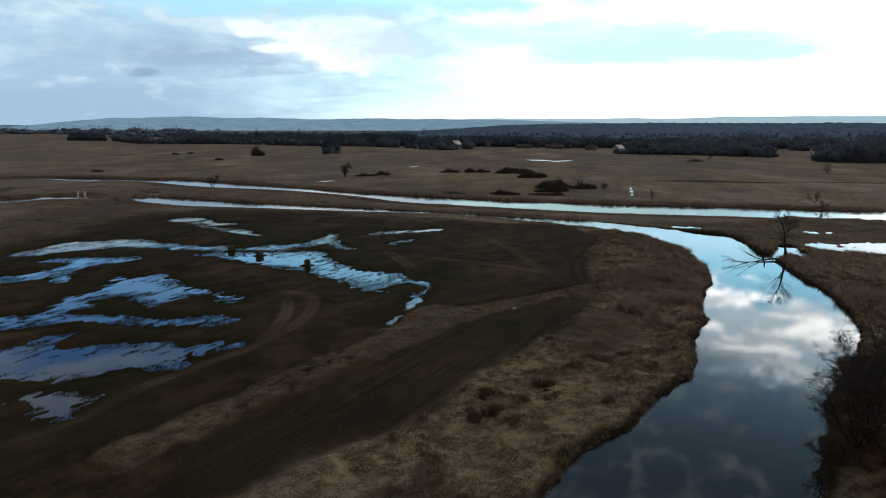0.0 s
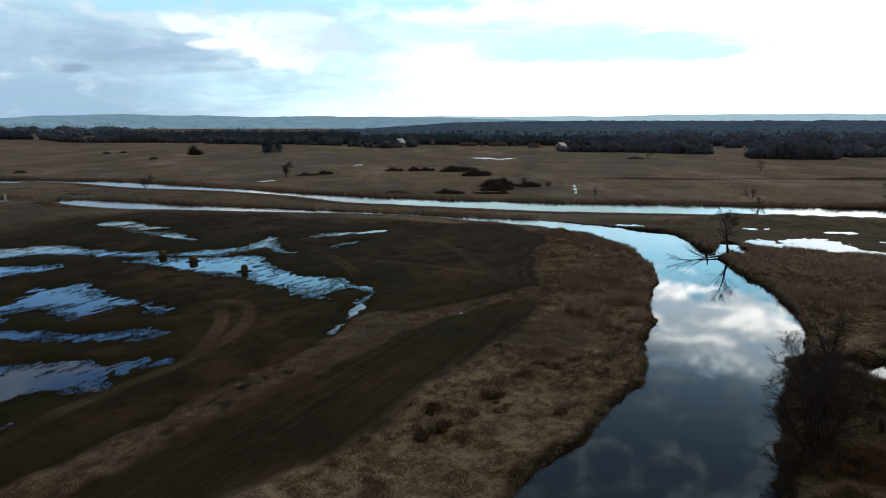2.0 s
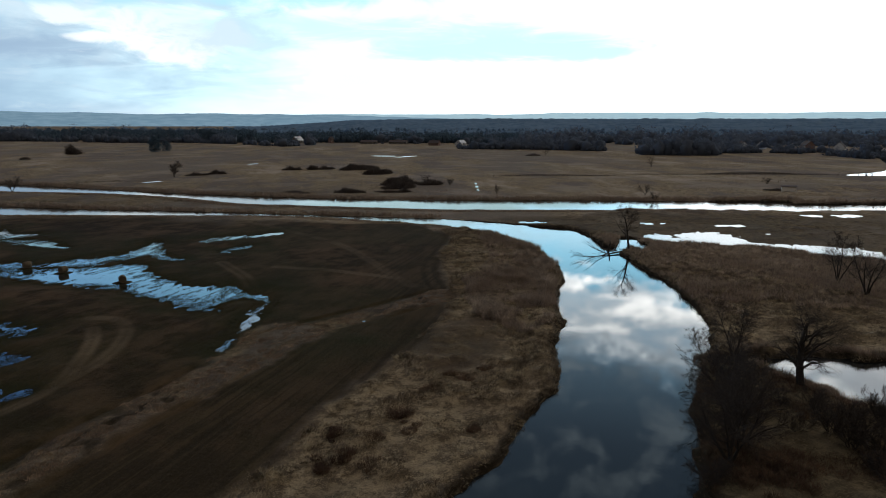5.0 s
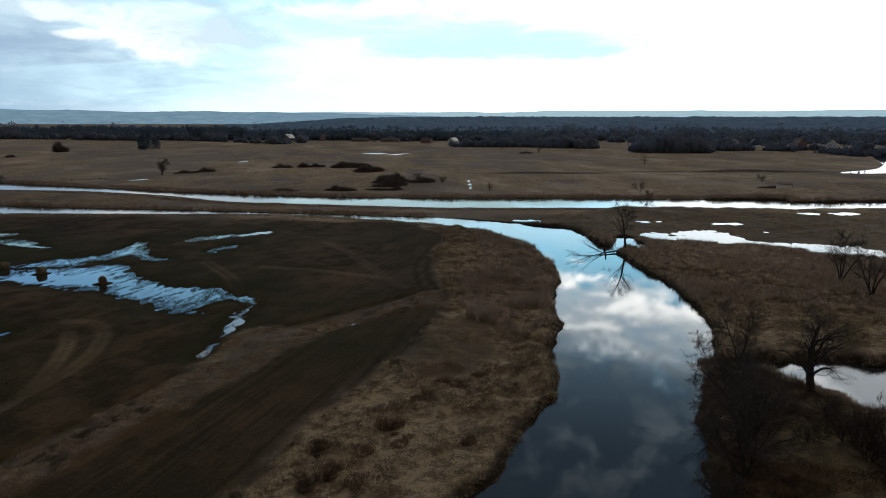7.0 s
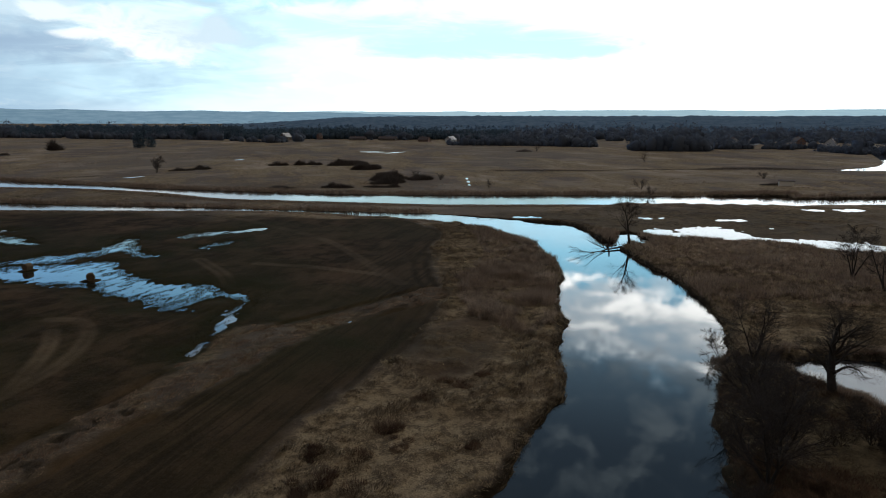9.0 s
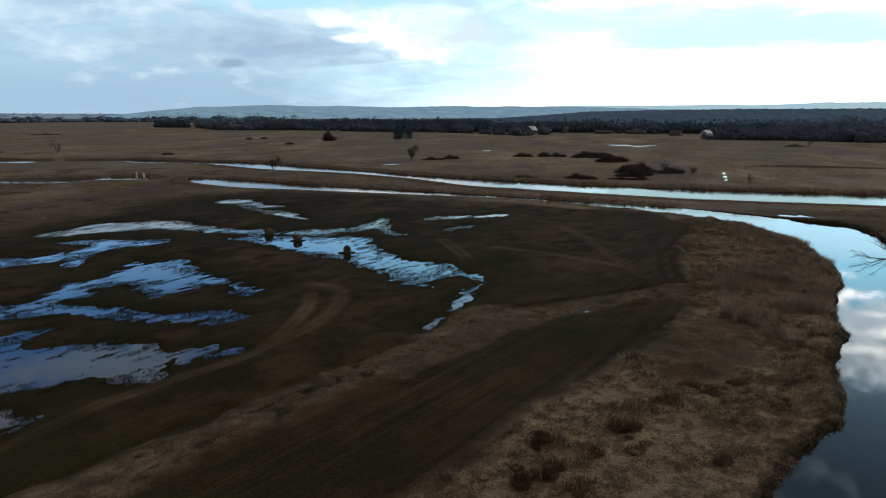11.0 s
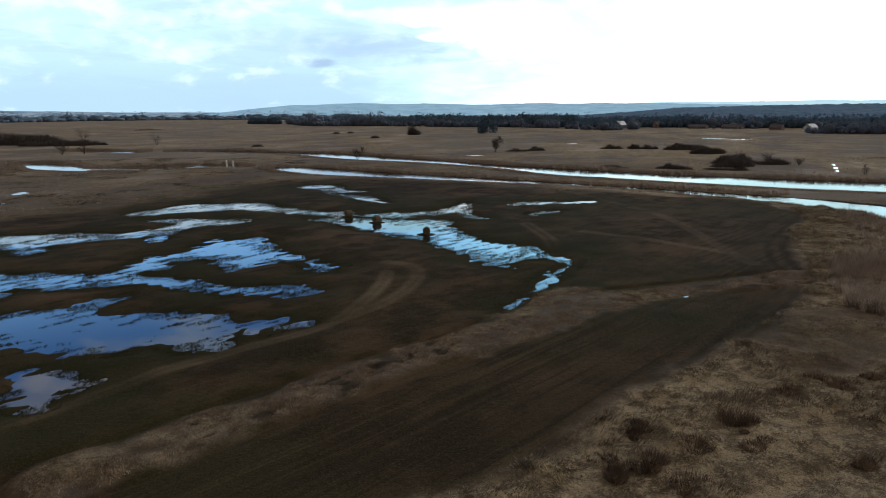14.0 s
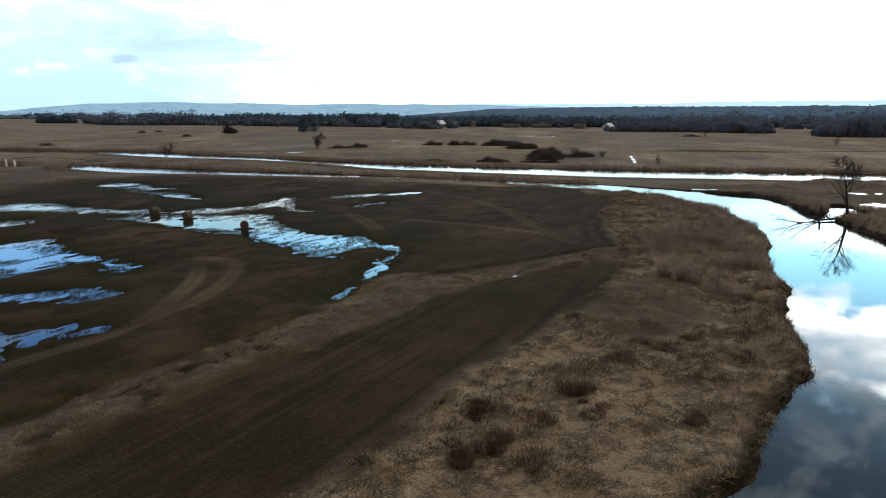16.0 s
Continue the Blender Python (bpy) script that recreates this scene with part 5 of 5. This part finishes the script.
# ---- bushes and single trees of the far meadow ----
far_bush((159.5, 347), 11, 5, 3.6, 301, "dark leafless bush on the far meadow", turn=-0.3)
far_bush((170.5, 344), 6, 5, 4.0, 302, "dark leafless bush on the far meadow")
far_bush((177.5, 342), 10, 5, 3.2, 303, "dark leafless bush on the far meadow", turn=-0.3)
far_bush((192, 330), 24, 12, 4.6, 304, "long dark thicket on the far meadow", "thicket", 1500)
far_bush((183, 296), 16, 10, 4.4, 305, "long dark thicket on the far meadow", "thicket", 1500)
far_bush((160, 240), 18, 9, 4.6, 306, "brown leafless bush near the river", count=1100)
far_bush((170, 232), 12, 8, 3.4, 307, "brown leafless bush near the river", count=700)
far_bush((150, 226), 16, 8, 4.0, 308, "brown leafless bush near the river", count=1000)
far_bush((140, 214), 14, 5, 2.6, 309, "low brown scrub along the river bank", count=900, turn=-0.7)
far_bush((126, 222), 12, 5, 2.6, 310, "low brown scrub along the river bank", count=800, turn=-0.7)
far_bush((108, 232), 12, 4, 2.2, 311, "low brown scrub along the river bank", count=700, turn=-0.7)
far_bush((106, 338), 12, 5, 2.6, 312, "low dark bush beside a bare tree", turn=-0.2)
far_bush((117, 342), 9, 5, 3.4, 313, "dark leafless bush on the far meadow")
far_bush((-185, 505), 62, 26, 11.0, 314, "wide dark willow thicket on the marsh", "thicket", 3200)
far_bush((-150, 478), 46, 12, 7.0, 315, "wide dark willow thicket on the marsh", "thicket", 1800)
far_bush((-215, 560), 60, 30, 13.0, 316, "wide dark willow thicket on the marsh", "thicket", 2400)
far_bush((-128, 482), 12, 7, 4.0, 317, "dark leafless bush on the marsh")
far_bush((-190, 905), 34, 10, 4.0, 318, "low dark bush on the far plain", count=400)
far_bush((28, 671), 7, 5, 3.0, 319, "low dark bush on the far plain", count=250)
far_bush((42, 683), 7, 5, 3.0, 320, "low dark bush on the far plain", count=250)
far_bush((54, 548), 7, 4, 3.0, 321, "low dark bush on the far plain", count=250)
far_bush((-25, 427), 7, 4, 2.4, 322, "low dark bush on the far plain", count=250)
far_bush((267, 133), 13, 5, 2.4, 323, "dark scrub behind a small hut", count=900, turn=-0.5)
far_bush((330, 190), 110, 10, 1.8, 324, "long low belt of dark reeds on the meadow", "reed_belt", 3000, turn=-0.62)
far_bush((250, 235), 60, 8, 1.4, 325, "long low belt of dark reeds on the meadow", "reed_belt", 1500, turn=-0.62)
far_bush((385, 392), 16, 8, 3.0, 326, "low dark bush on the far meadow", count=400)
for k, (x, y, tall, stems) in enumerate([(93.5, 333, 9.0, 3), (25.2, 300, 7.0, 4), (342.6, 249, 9, 2), (210, 153, 5, 3), (169, 188, 5, 2), (396, 390, 9, 2), (-113, 373, 8, 4), (-104, 376, 8, 3), (198, 140, 4, 3), (290, 150, 5, 3), (-90, 470, 10, 2), (-160, 560, 12, 2)]):
    bare_tree("bare_tree", standing(x, y), tall, stems, 400 + k, "small bare tree standing on the open meadow", "tree", 3 if k == 0 else 2, (0, 0), 0.4, 0.03, "trees of the meadow", 0.15, 0.15, 0.04, 0.035, None, 1.2)
for k, (x, y, tall) in enumerate([(172, 238, 5.5), (166, 246, 6.0), (158, 230, 5.0), (150, 222, 4.5), (143, 212, 5.0), (176, 226, 4.5)]):
    bare_tree("bare_tree", standing(x, y), tall * 0.9, 7, 450 + k, "small bare tree in scrub beside the river", "tree", 2, (0, 0), 0.5, 0.025, "trees by the river", 0.15, 0.15, 0.05, 0.022)
bare_tree("bare_tree", standing(93.8, 615), 12, 3, 430, "round-crowned bare tree on the far meadow", "tree", 2, (0, 0), 0.35, 0.03, "", 0.2, 0.15, 0.05, 0.10)
far_bush((93.8, 615), 9, 9, 11, 431, "round-crowned bare tree on the far meadow", "far_tree", 600)


def crowns(name, x, y, z, tall, wide, seed, material, label, pointed=0.0, base=0.25):
    """A wood seen from afar: many uneven crowns as one mass."""
    rng = np.random.default_rng(seed)
    n = len(x)
    k = 6
    t = np.linspace(0, 2 * np.pi, k, endpoint=False)[None] + rng.uniform(0, 6, (n, 1))
    def level(share, size):
        r = wide[:, None] / 2 * size * rng.uniform(0.6, 1.25, (n, k))
        return np.stack([x[:, None] + r * np.cos(t), y[:, None] + r * np.sin(t), z[:, None] + tall[:, None] * (share + rng.uniform(-0.07, 0.07, (n, k)))], 2)
    tip = np.stack([x + rng.normal(0, 0.1, n) * wide, y + rng.normal(0, 0.1, n) * wide, z + tall], 1)[:, None]
    low, mid = level(base, 0.75), level(0.55, 1.0)
    high = level(0.83, 0.62 - 0.35 * pointed)
    foot = np.stack([x, y, z - 0.5], 1)[:, None]
    verts = np.concatenate([foot, low, mid, high, tip], 1)
    per = verts.shape[1]
    faces = []
    for a in range(k):
        b = (a + 1) % k
        faces += [(0, 1 + b, 1 + a), (1 + 3 * k, 1 + 2 * k + a, 1 + 2 * k + b)]
        for lo in (1, 1 + k):
            faces += [(lo + a, lo + b, lo + k + b), (lo + a, lo + k + b, lo + k + a)]
    faces = (np.array(faces)[None] + per * np.arange(n)[:, None, None]).reshape(-1, 3)
    return tagged(new(name, triangles(name, verts.reshape(-1, 3), faces, [material])), label, "wood", kind="stuff")


def belt(line, deep, count, seed):
    """Places scattered in a belt behind a line, as seen from the river."""
    rng = np.random.default_rng(seed)
    pts = spline(line, 6)
    s = rng.uniform(0, len(pts) - 1.001, count)
    i = s.astype(int)
    p = pts[i] + (pts[i + 1] - pts[i]) * (s - i)[:, None]
    out = p / np.linalg.norm(p, axis=1, keepdims=True)
    p = p + out * rng.uniform(0, 1, count)[:, None] ** 1.3 * deep
    return p[:, 0], p[:, 1], rng


def leafage(name, x, y, tall, wide, seed, material, label, pieces=26, size=0.15, taper=0.0):
    """A wood seen from afar: every tree a loose cloud of small clumps with an uneven outline."""
    rng = np.random.default_rng(seed)
    if len(x) > 20:
        crowns(name, x, y, 0 * x, tall * 0.66, wide * 0.75, seed + 7, material, label, taper, 0.06)
    n = len(x) * pieces
    rep = lambda a: np.repeat(a, pieces)
    X, Y, T, W = rep(x), rep(y), rep(tall), rep(wide) / 2
    v = rng.uniform(0.04, 1.0, n) ** 0.8
    r = np.sqrt(rng.uniform(0, 1, n)) * (np.sqrt(np.clip(1 - ((v - 0.45) / 0.56) ** 2, 0.02, 1)) * (1 - taper) + taper * (1.05 - v))
    t = rng.uniform(0, 2 * np.pi, n)
    c = np.stack([X + r * W * np.cos(t), Y + r * W * np.sin(t), T * v], 1)
    s = (T * size * rng.uniform(0.5, 1.3, n))[:, None, None]
    verts = c[:, None] + s * rng.normal(0, 0.6, (n, 3, 3)) * np.array([1, 1, 1.15])
    verts[:, :, 2] = np.maximum(verts[:, :, 2], -0.3)
    return tagged(new(name, triangles(name, verts.reshape(-1, 3), np.arange(3 * n).reshape(-1, 3), [material])), label, "wood", kind="stuff")


def wood(name, line, deep, count, seed, tall, wide, material, label, pointed=0.0, base=0.25):
    x, y, rng = belt(line, deep, count, seed)
    vary = 0.42 if material in (BRUSH, FAR_BRUSH) else 0.16
    t = tall * np.clip(0.95 + vary * fractal(x, y, 45, seed, 3) + rng.normal(0, 0.08, count), 0.3, 1.6)
    if material in (BRUSH, FAR_BRUSH):
        t = np.clip(t * 0.72 * np.exp(rng.normal(0, 0.38, count)), 2.0, tall * 1.75)
        keep = fractal(x, y, 34, seed + 5, 3) > -0.42
        x, y, t = x[keep], y[keep], t[keep]
        broad_ = np.clip(t * rng.uniform(0.8, 1.3, len(t)), 4, 18) * (wide / 11)
        return leafage(name, x, y, t, broad_ * 1.15, seed, material, label, 44 if material == BRUSH else 26, 0.085)
    return leafage(name, x, y, t, wide * rng.uniform(0.6, 1.2, count), seed, material, label, 55 if count > 20 else 600, 0.09 if count > 20 else 0.055, pointed)


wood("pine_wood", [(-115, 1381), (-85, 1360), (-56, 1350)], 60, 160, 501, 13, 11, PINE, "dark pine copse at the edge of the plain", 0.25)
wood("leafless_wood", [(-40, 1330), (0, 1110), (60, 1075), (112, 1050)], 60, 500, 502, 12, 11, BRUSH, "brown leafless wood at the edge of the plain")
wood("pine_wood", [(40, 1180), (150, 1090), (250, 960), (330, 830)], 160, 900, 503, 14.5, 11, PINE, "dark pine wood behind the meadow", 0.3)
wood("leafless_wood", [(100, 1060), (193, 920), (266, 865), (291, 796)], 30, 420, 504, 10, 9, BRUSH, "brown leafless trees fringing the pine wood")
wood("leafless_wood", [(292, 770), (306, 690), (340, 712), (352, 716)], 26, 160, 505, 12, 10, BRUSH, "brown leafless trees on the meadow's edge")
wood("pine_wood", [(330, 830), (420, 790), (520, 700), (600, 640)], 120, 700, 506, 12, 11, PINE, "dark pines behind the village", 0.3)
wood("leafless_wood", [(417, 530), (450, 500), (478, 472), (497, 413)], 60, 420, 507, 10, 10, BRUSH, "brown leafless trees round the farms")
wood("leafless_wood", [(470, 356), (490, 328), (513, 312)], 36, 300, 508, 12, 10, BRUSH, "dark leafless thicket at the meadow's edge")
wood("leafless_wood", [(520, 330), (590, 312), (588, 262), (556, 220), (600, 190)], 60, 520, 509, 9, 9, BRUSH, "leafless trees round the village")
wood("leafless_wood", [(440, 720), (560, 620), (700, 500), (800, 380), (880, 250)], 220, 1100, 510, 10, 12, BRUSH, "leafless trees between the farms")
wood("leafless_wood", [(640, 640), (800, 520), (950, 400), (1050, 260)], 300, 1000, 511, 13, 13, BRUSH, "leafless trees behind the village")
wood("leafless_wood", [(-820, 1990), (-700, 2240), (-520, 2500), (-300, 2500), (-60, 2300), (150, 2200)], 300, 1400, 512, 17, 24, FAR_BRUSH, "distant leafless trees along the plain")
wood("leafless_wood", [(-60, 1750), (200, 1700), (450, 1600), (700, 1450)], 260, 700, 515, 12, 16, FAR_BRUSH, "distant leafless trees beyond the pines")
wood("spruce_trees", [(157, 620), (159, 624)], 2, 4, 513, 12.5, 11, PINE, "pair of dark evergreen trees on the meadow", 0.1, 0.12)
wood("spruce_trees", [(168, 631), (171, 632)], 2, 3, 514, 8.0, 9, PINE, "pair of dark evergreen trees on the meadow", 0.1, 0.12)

# the wooded ridge beyond the village
ridge_line = [(math.sin(radians(a)), math.cos(radians(a)), h) for a, h in ((22, 0), (26, 14), (29, 26), (34, 31), (45, 33), (60, 34), (75, 35), (90, 36))]
az = np.array([math.degrees(math.atan2(a, b)) for a, b, _ in ridge_line])
tops = np.array([h for *_, h in ridge_line])
bearing, reach = np.meshgrid(np.linspace(20, 92, 420), np.concatenate([np.linspace(1150, 2000, 44), np.linspace(2050, 3300, 26)]))
rise = np.interp(bearing, az, tops) * (0.35 * step(reach, 1200, 1700) + 0.65 * step(reach, 1600, 2500)) + 2.0 * fractal(bearing * 40, reach, 260, 71, 2) * step(reach, 1500, 2300)
rise = rise + 6.5 * step(reach, 1180, 1230) + (3.0 * value_noise(bearing * reach * 0.01745 / 11, reach / 16, 74) + 1.6 * value_noise(bearing * reach * 0.01745 / 6, reach / 9, 75)) * step(reach, 1160, 1230)
flat = np.radians(bearing)
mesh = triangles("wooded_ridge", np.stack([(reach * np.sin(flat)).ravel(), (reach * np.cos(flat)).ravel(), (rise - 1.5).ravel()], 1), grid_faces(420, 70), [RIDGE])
mesh.polygons.foreach_set("use_smooth", np.ones(len(mesh.polygons), bool))
tagged(new("wooded_ridge", mesh), "long low ridge covered with dark pine forest", "ridge", kind="structure")
rng = np.random.default_rng(72)
n = 500
b_, r_ = rng.uniform(21, 91, n), 1190 + 260 * rng.uniform(0, 1, n)
z_ = np.interp(b_, az, tops) * (0.35 * step(r_, 1200, 1700) + 0.65 * step(r_, 1600, 2500))
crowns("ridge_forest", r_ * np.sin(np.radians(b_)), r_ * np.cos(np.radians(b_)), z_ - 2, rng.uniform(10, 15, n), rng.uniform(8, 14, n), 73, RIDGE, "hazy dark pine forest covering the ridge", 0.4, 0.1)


# ---- the far hills under the sky ----
def far_hill(name, span, reach, heights, material, seed, label):
    a = np.linspace(*span, 200)
    pts = np.array(heights, float)
    h = np.interp(a, pts[:, 0], pts[:, 1]) + 4.0 * value_noise(a / 2.3, a * 0, seed) + 1.2 * value_noise(a / 0.5, a * 0, seed + 1)
    rows = []
    for k, (share, back_) in enumerate(((0, 0), (0.55, 120), (0.9, 240), (1.0, 330))):
        r = reach + back_
        rows.append(np.stack([r * np.sin(np.radians(a)), r * np.cos(np.radians(a)), np.maximum(h, 1) * share - 1], 1))
    tagged(new(name, triangles(name, np.concatenate(rows), grid_faces(200, 4), [material])), label, "hills", kind="structure")


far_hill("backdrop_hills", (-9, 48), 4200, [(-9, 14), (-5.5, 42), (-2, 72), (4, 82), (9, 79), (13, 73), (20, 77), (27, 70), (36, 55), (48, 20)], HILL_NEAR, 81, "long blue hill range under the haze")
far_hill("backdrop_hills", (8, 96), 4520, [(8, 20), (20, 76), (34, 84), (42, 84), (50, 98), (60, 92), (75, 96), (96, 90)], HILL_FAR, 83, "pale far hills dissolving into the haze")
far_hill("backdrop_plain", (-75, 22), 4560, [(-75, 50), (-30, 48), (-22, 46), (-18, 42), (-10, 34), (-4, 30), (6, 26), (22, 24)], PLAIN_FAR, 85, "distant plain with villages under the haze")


# ---- farms and houses ----
def house(at, turn, size, wall, roof, label, category="house", name="house", windows=3):
    """Walls with set-in windows and a door, a pitched roof with eaves, and a chimney."""
    long, wide, eaves, ridge = size
    thing = holder(name, (at[0], at[1], 0.25), label, category)
    thing.matrix_basis = Matrix.Translation((at[0], at[1], 0.2)) @ Matrix.Rotation(turn, 4, "Z")
    bm = bmesh.new()
    l, d = long / 2, wide / 2
    v = [bm.verts.new(p) for p in ((-l, -d, 0), (l, -d, 0), (l, d, 0), (-l, d, 0), (-l, -d, eaves), (l, -d, eaves), (l, d, eaves), (-l, d, eaves), (-l, 0, ridge), (l, 0, ridge))]
    for f in ((0, 1, 5, 4), (2, 3, 7, 6), (1, 2, 6, 9, 5), (3, 0, 4, 8, 7)):
        bm.faces.new([v[k] for k in f])
    walls = part("wall", bm, wall, thing)
    for side in (-1, 1):
        bm = bmesh.new()
        o, e = 0.35, 0.5
        slope = (ridge - eaves) / d
        under = [(-l - o, side * (d + e), eaves - slope * e), (l + o, side * (d + e), eaves - slope * e), (l + o, 0, ridge), (-l - o, 0, ridge)]
        a = [bm.verts.new((p[0], p[1], p[2] + 0.03)) for p in under]
        b = [bm.verts.new((p[0], p[1], p[2] + 0.2)) for p in under]
        bm.faces.new(a)
        bm.faces.new(b[::-1])
        for k in range(4):
            bm.faces.new((a[k], a[(k + 1) % 4], b[(k + 1) % 4], b[k]))
        bmesh.ops.recalc_face_normals(bm, faces=bm.faces)
        roof_part = part("roof", bm, roof, thing)
    def block(nm, centre, dims, mat, parent):
        bm = bmesh.new()
        bmesh.ops.create_cube(bm, size=1, matrix=Matrix.Translation(centre) @ Matrix.Diagonal((*dims, 1)))
        return part(nm, bm, mat, parent)
    if category == "house":
        block("chimney", (l * 0.4, 0, ridge + 0.3), (0.6, 0.6, 1.3), BRICKWORK, roof_part)
    for side in (-1, 1):
        for k in range(windows):
            x = -l + long * (k + 0.5) / windows
            frame_ = block("window", (x, side * d, eaves * 0.55), (1.3, 0.10, 1.4), SNOWY, thing)
            block("pane", (x, side * (d + 0.04), eaves * 0.55), (1.06, 0.06, 1.16), PANE, frame_)
    block("door", (l, 0, 1.05), (0.12, 1.0, 2.1), BOARDS, thing)
    return thing


for k, (x, y, turn, size, wall, roof, label) in enumerate([
    (371, 796, 0.5, (13, 9, 3.6, 8), BOARDS, SHEET_ROOF, "weathered farmhouse with a steep grey roof"),
    (407, 776, 0.3, (5, 5, 5, 7.5), BRICKWORK, TILE_ROOF, "narrow brick house beside the pines"),
    (430, 722, 2.2, (20, 8, 2.4, 4.4), BOARDS, TILE_ROOF, "long low barn with a dark roof"),
    (458, 700, 2.2, (22, 8, 2.4, 4.6), BOARDS, TILE_ROOF, "long low barn with a dark roof"),
    (464, 634, 2.1, (12, 8, 2.8, 5.6), BRICKWORK, TILE_ROOF, "brick farmhouse with a tiled roof"),
    (480, 606, 0.4, (12, 8, 3.2, 6.5), PLASTER, SHEET_ROOF, "white farmhouse with a grey roof"),
    (543, 521, 0.7, (12, 8, 3.5, 7), BRICKWORK, TILE_ROOF, "brick farmhouse among bare trees"),
    (556, 512, 0.7, (11, 8, 3.2, 6.5), PLASTER, SHEET_ROOF, "pale farmhouse among bare trees"),
    (641, 365, 0.8, (13, 9, 4, 8), PLASTER, TILE_ROOF, "white house with a tiled roof in the village"),
    (655, 350, 0.2, (11, 8, 3.6, 7), PLASTER, SHEET_ROOF, "white house with a grey roof in the village"),
    (596, 318, 0.9, (17, 9, 3.2, 4.5), SNOWY, SHEET_ROOF, "long pale shed at the edge of the village"),
    (690, 372, 0.5, (12, 9, 4, 8), PLASTER, TILE_ROOF, "white house with a tiled roof in the village"),
    (720, 340, 0.9, (12, 9, 4, 8), BRICKWORK, TILE_ROOF, "brick house in the village"),
    (700, 300, 0.3, (12, 9, 4, 8), PLASTER, TILE_ROOF, "white house with a tiled roof in the village"),
]):
    house((x, y), turn, size, wall, roof, label)
house((263.2, 127.4), -1.05, (5.0, 3.2, 2.2, 2.5), SNOWY, TILE_ROOF, "small pale wooden hut beside dark scrub", "hut", "hut", 0)


def marker_post(x, y, tall, label):
    """A weathered stake driven into the bank."""
    bm = bmesh.new()
    bmesh.ops.create_cone(bm, cap_ends=True, segments=8, radius1=0.35, radius2=0.25, depth=tall, matrix=Matrix.Translation((0, 0, tall / 2 - 0.3)))
    mesh = bpy.data.meshes.new("stake")
    bm.to_mesh(mesh)
    bm.free()
    mesh.materials.append(SNOWY)
    ob = new("stake", mesh)
    ob.matrix_basis = Matrix.Translation((x, y, max(land(x, y), 0)))
    tagged(ob, label, "stake")


def stump(x, y, tall, seed):
    """A dead leaning stump standing in the shallows."""
    rng = random.Random(seed)
    store = ([], [])
    p = Vector((0, 0, -0.6))
    for k in range(5):
        q = p + Vector((rng.gauss(0.05, 0.05), rng.gauss(0, 0.05), (tall + 0.6) / 5))
        limb(store, p, q, 0.26 - 0.03 * k, 0.23 - 0.03 * k, 7)
        p = q
    ob = new("stump", store_mesh("stump", store, BARK))
    ob.matrix_basis = Matrix.Translation((x, y, 0))
    tagged(ob, "dark dead stump standing in the shallows", "stump")


stump(111.9, 87.9, 2.0, 71)
for x, y, tall in ((-24.6, 276.0, 2.6), (-22.4, 277.0, 2.2)):
    marker_post(x, y, tall, "pale weathered stake at the end of the old arm")
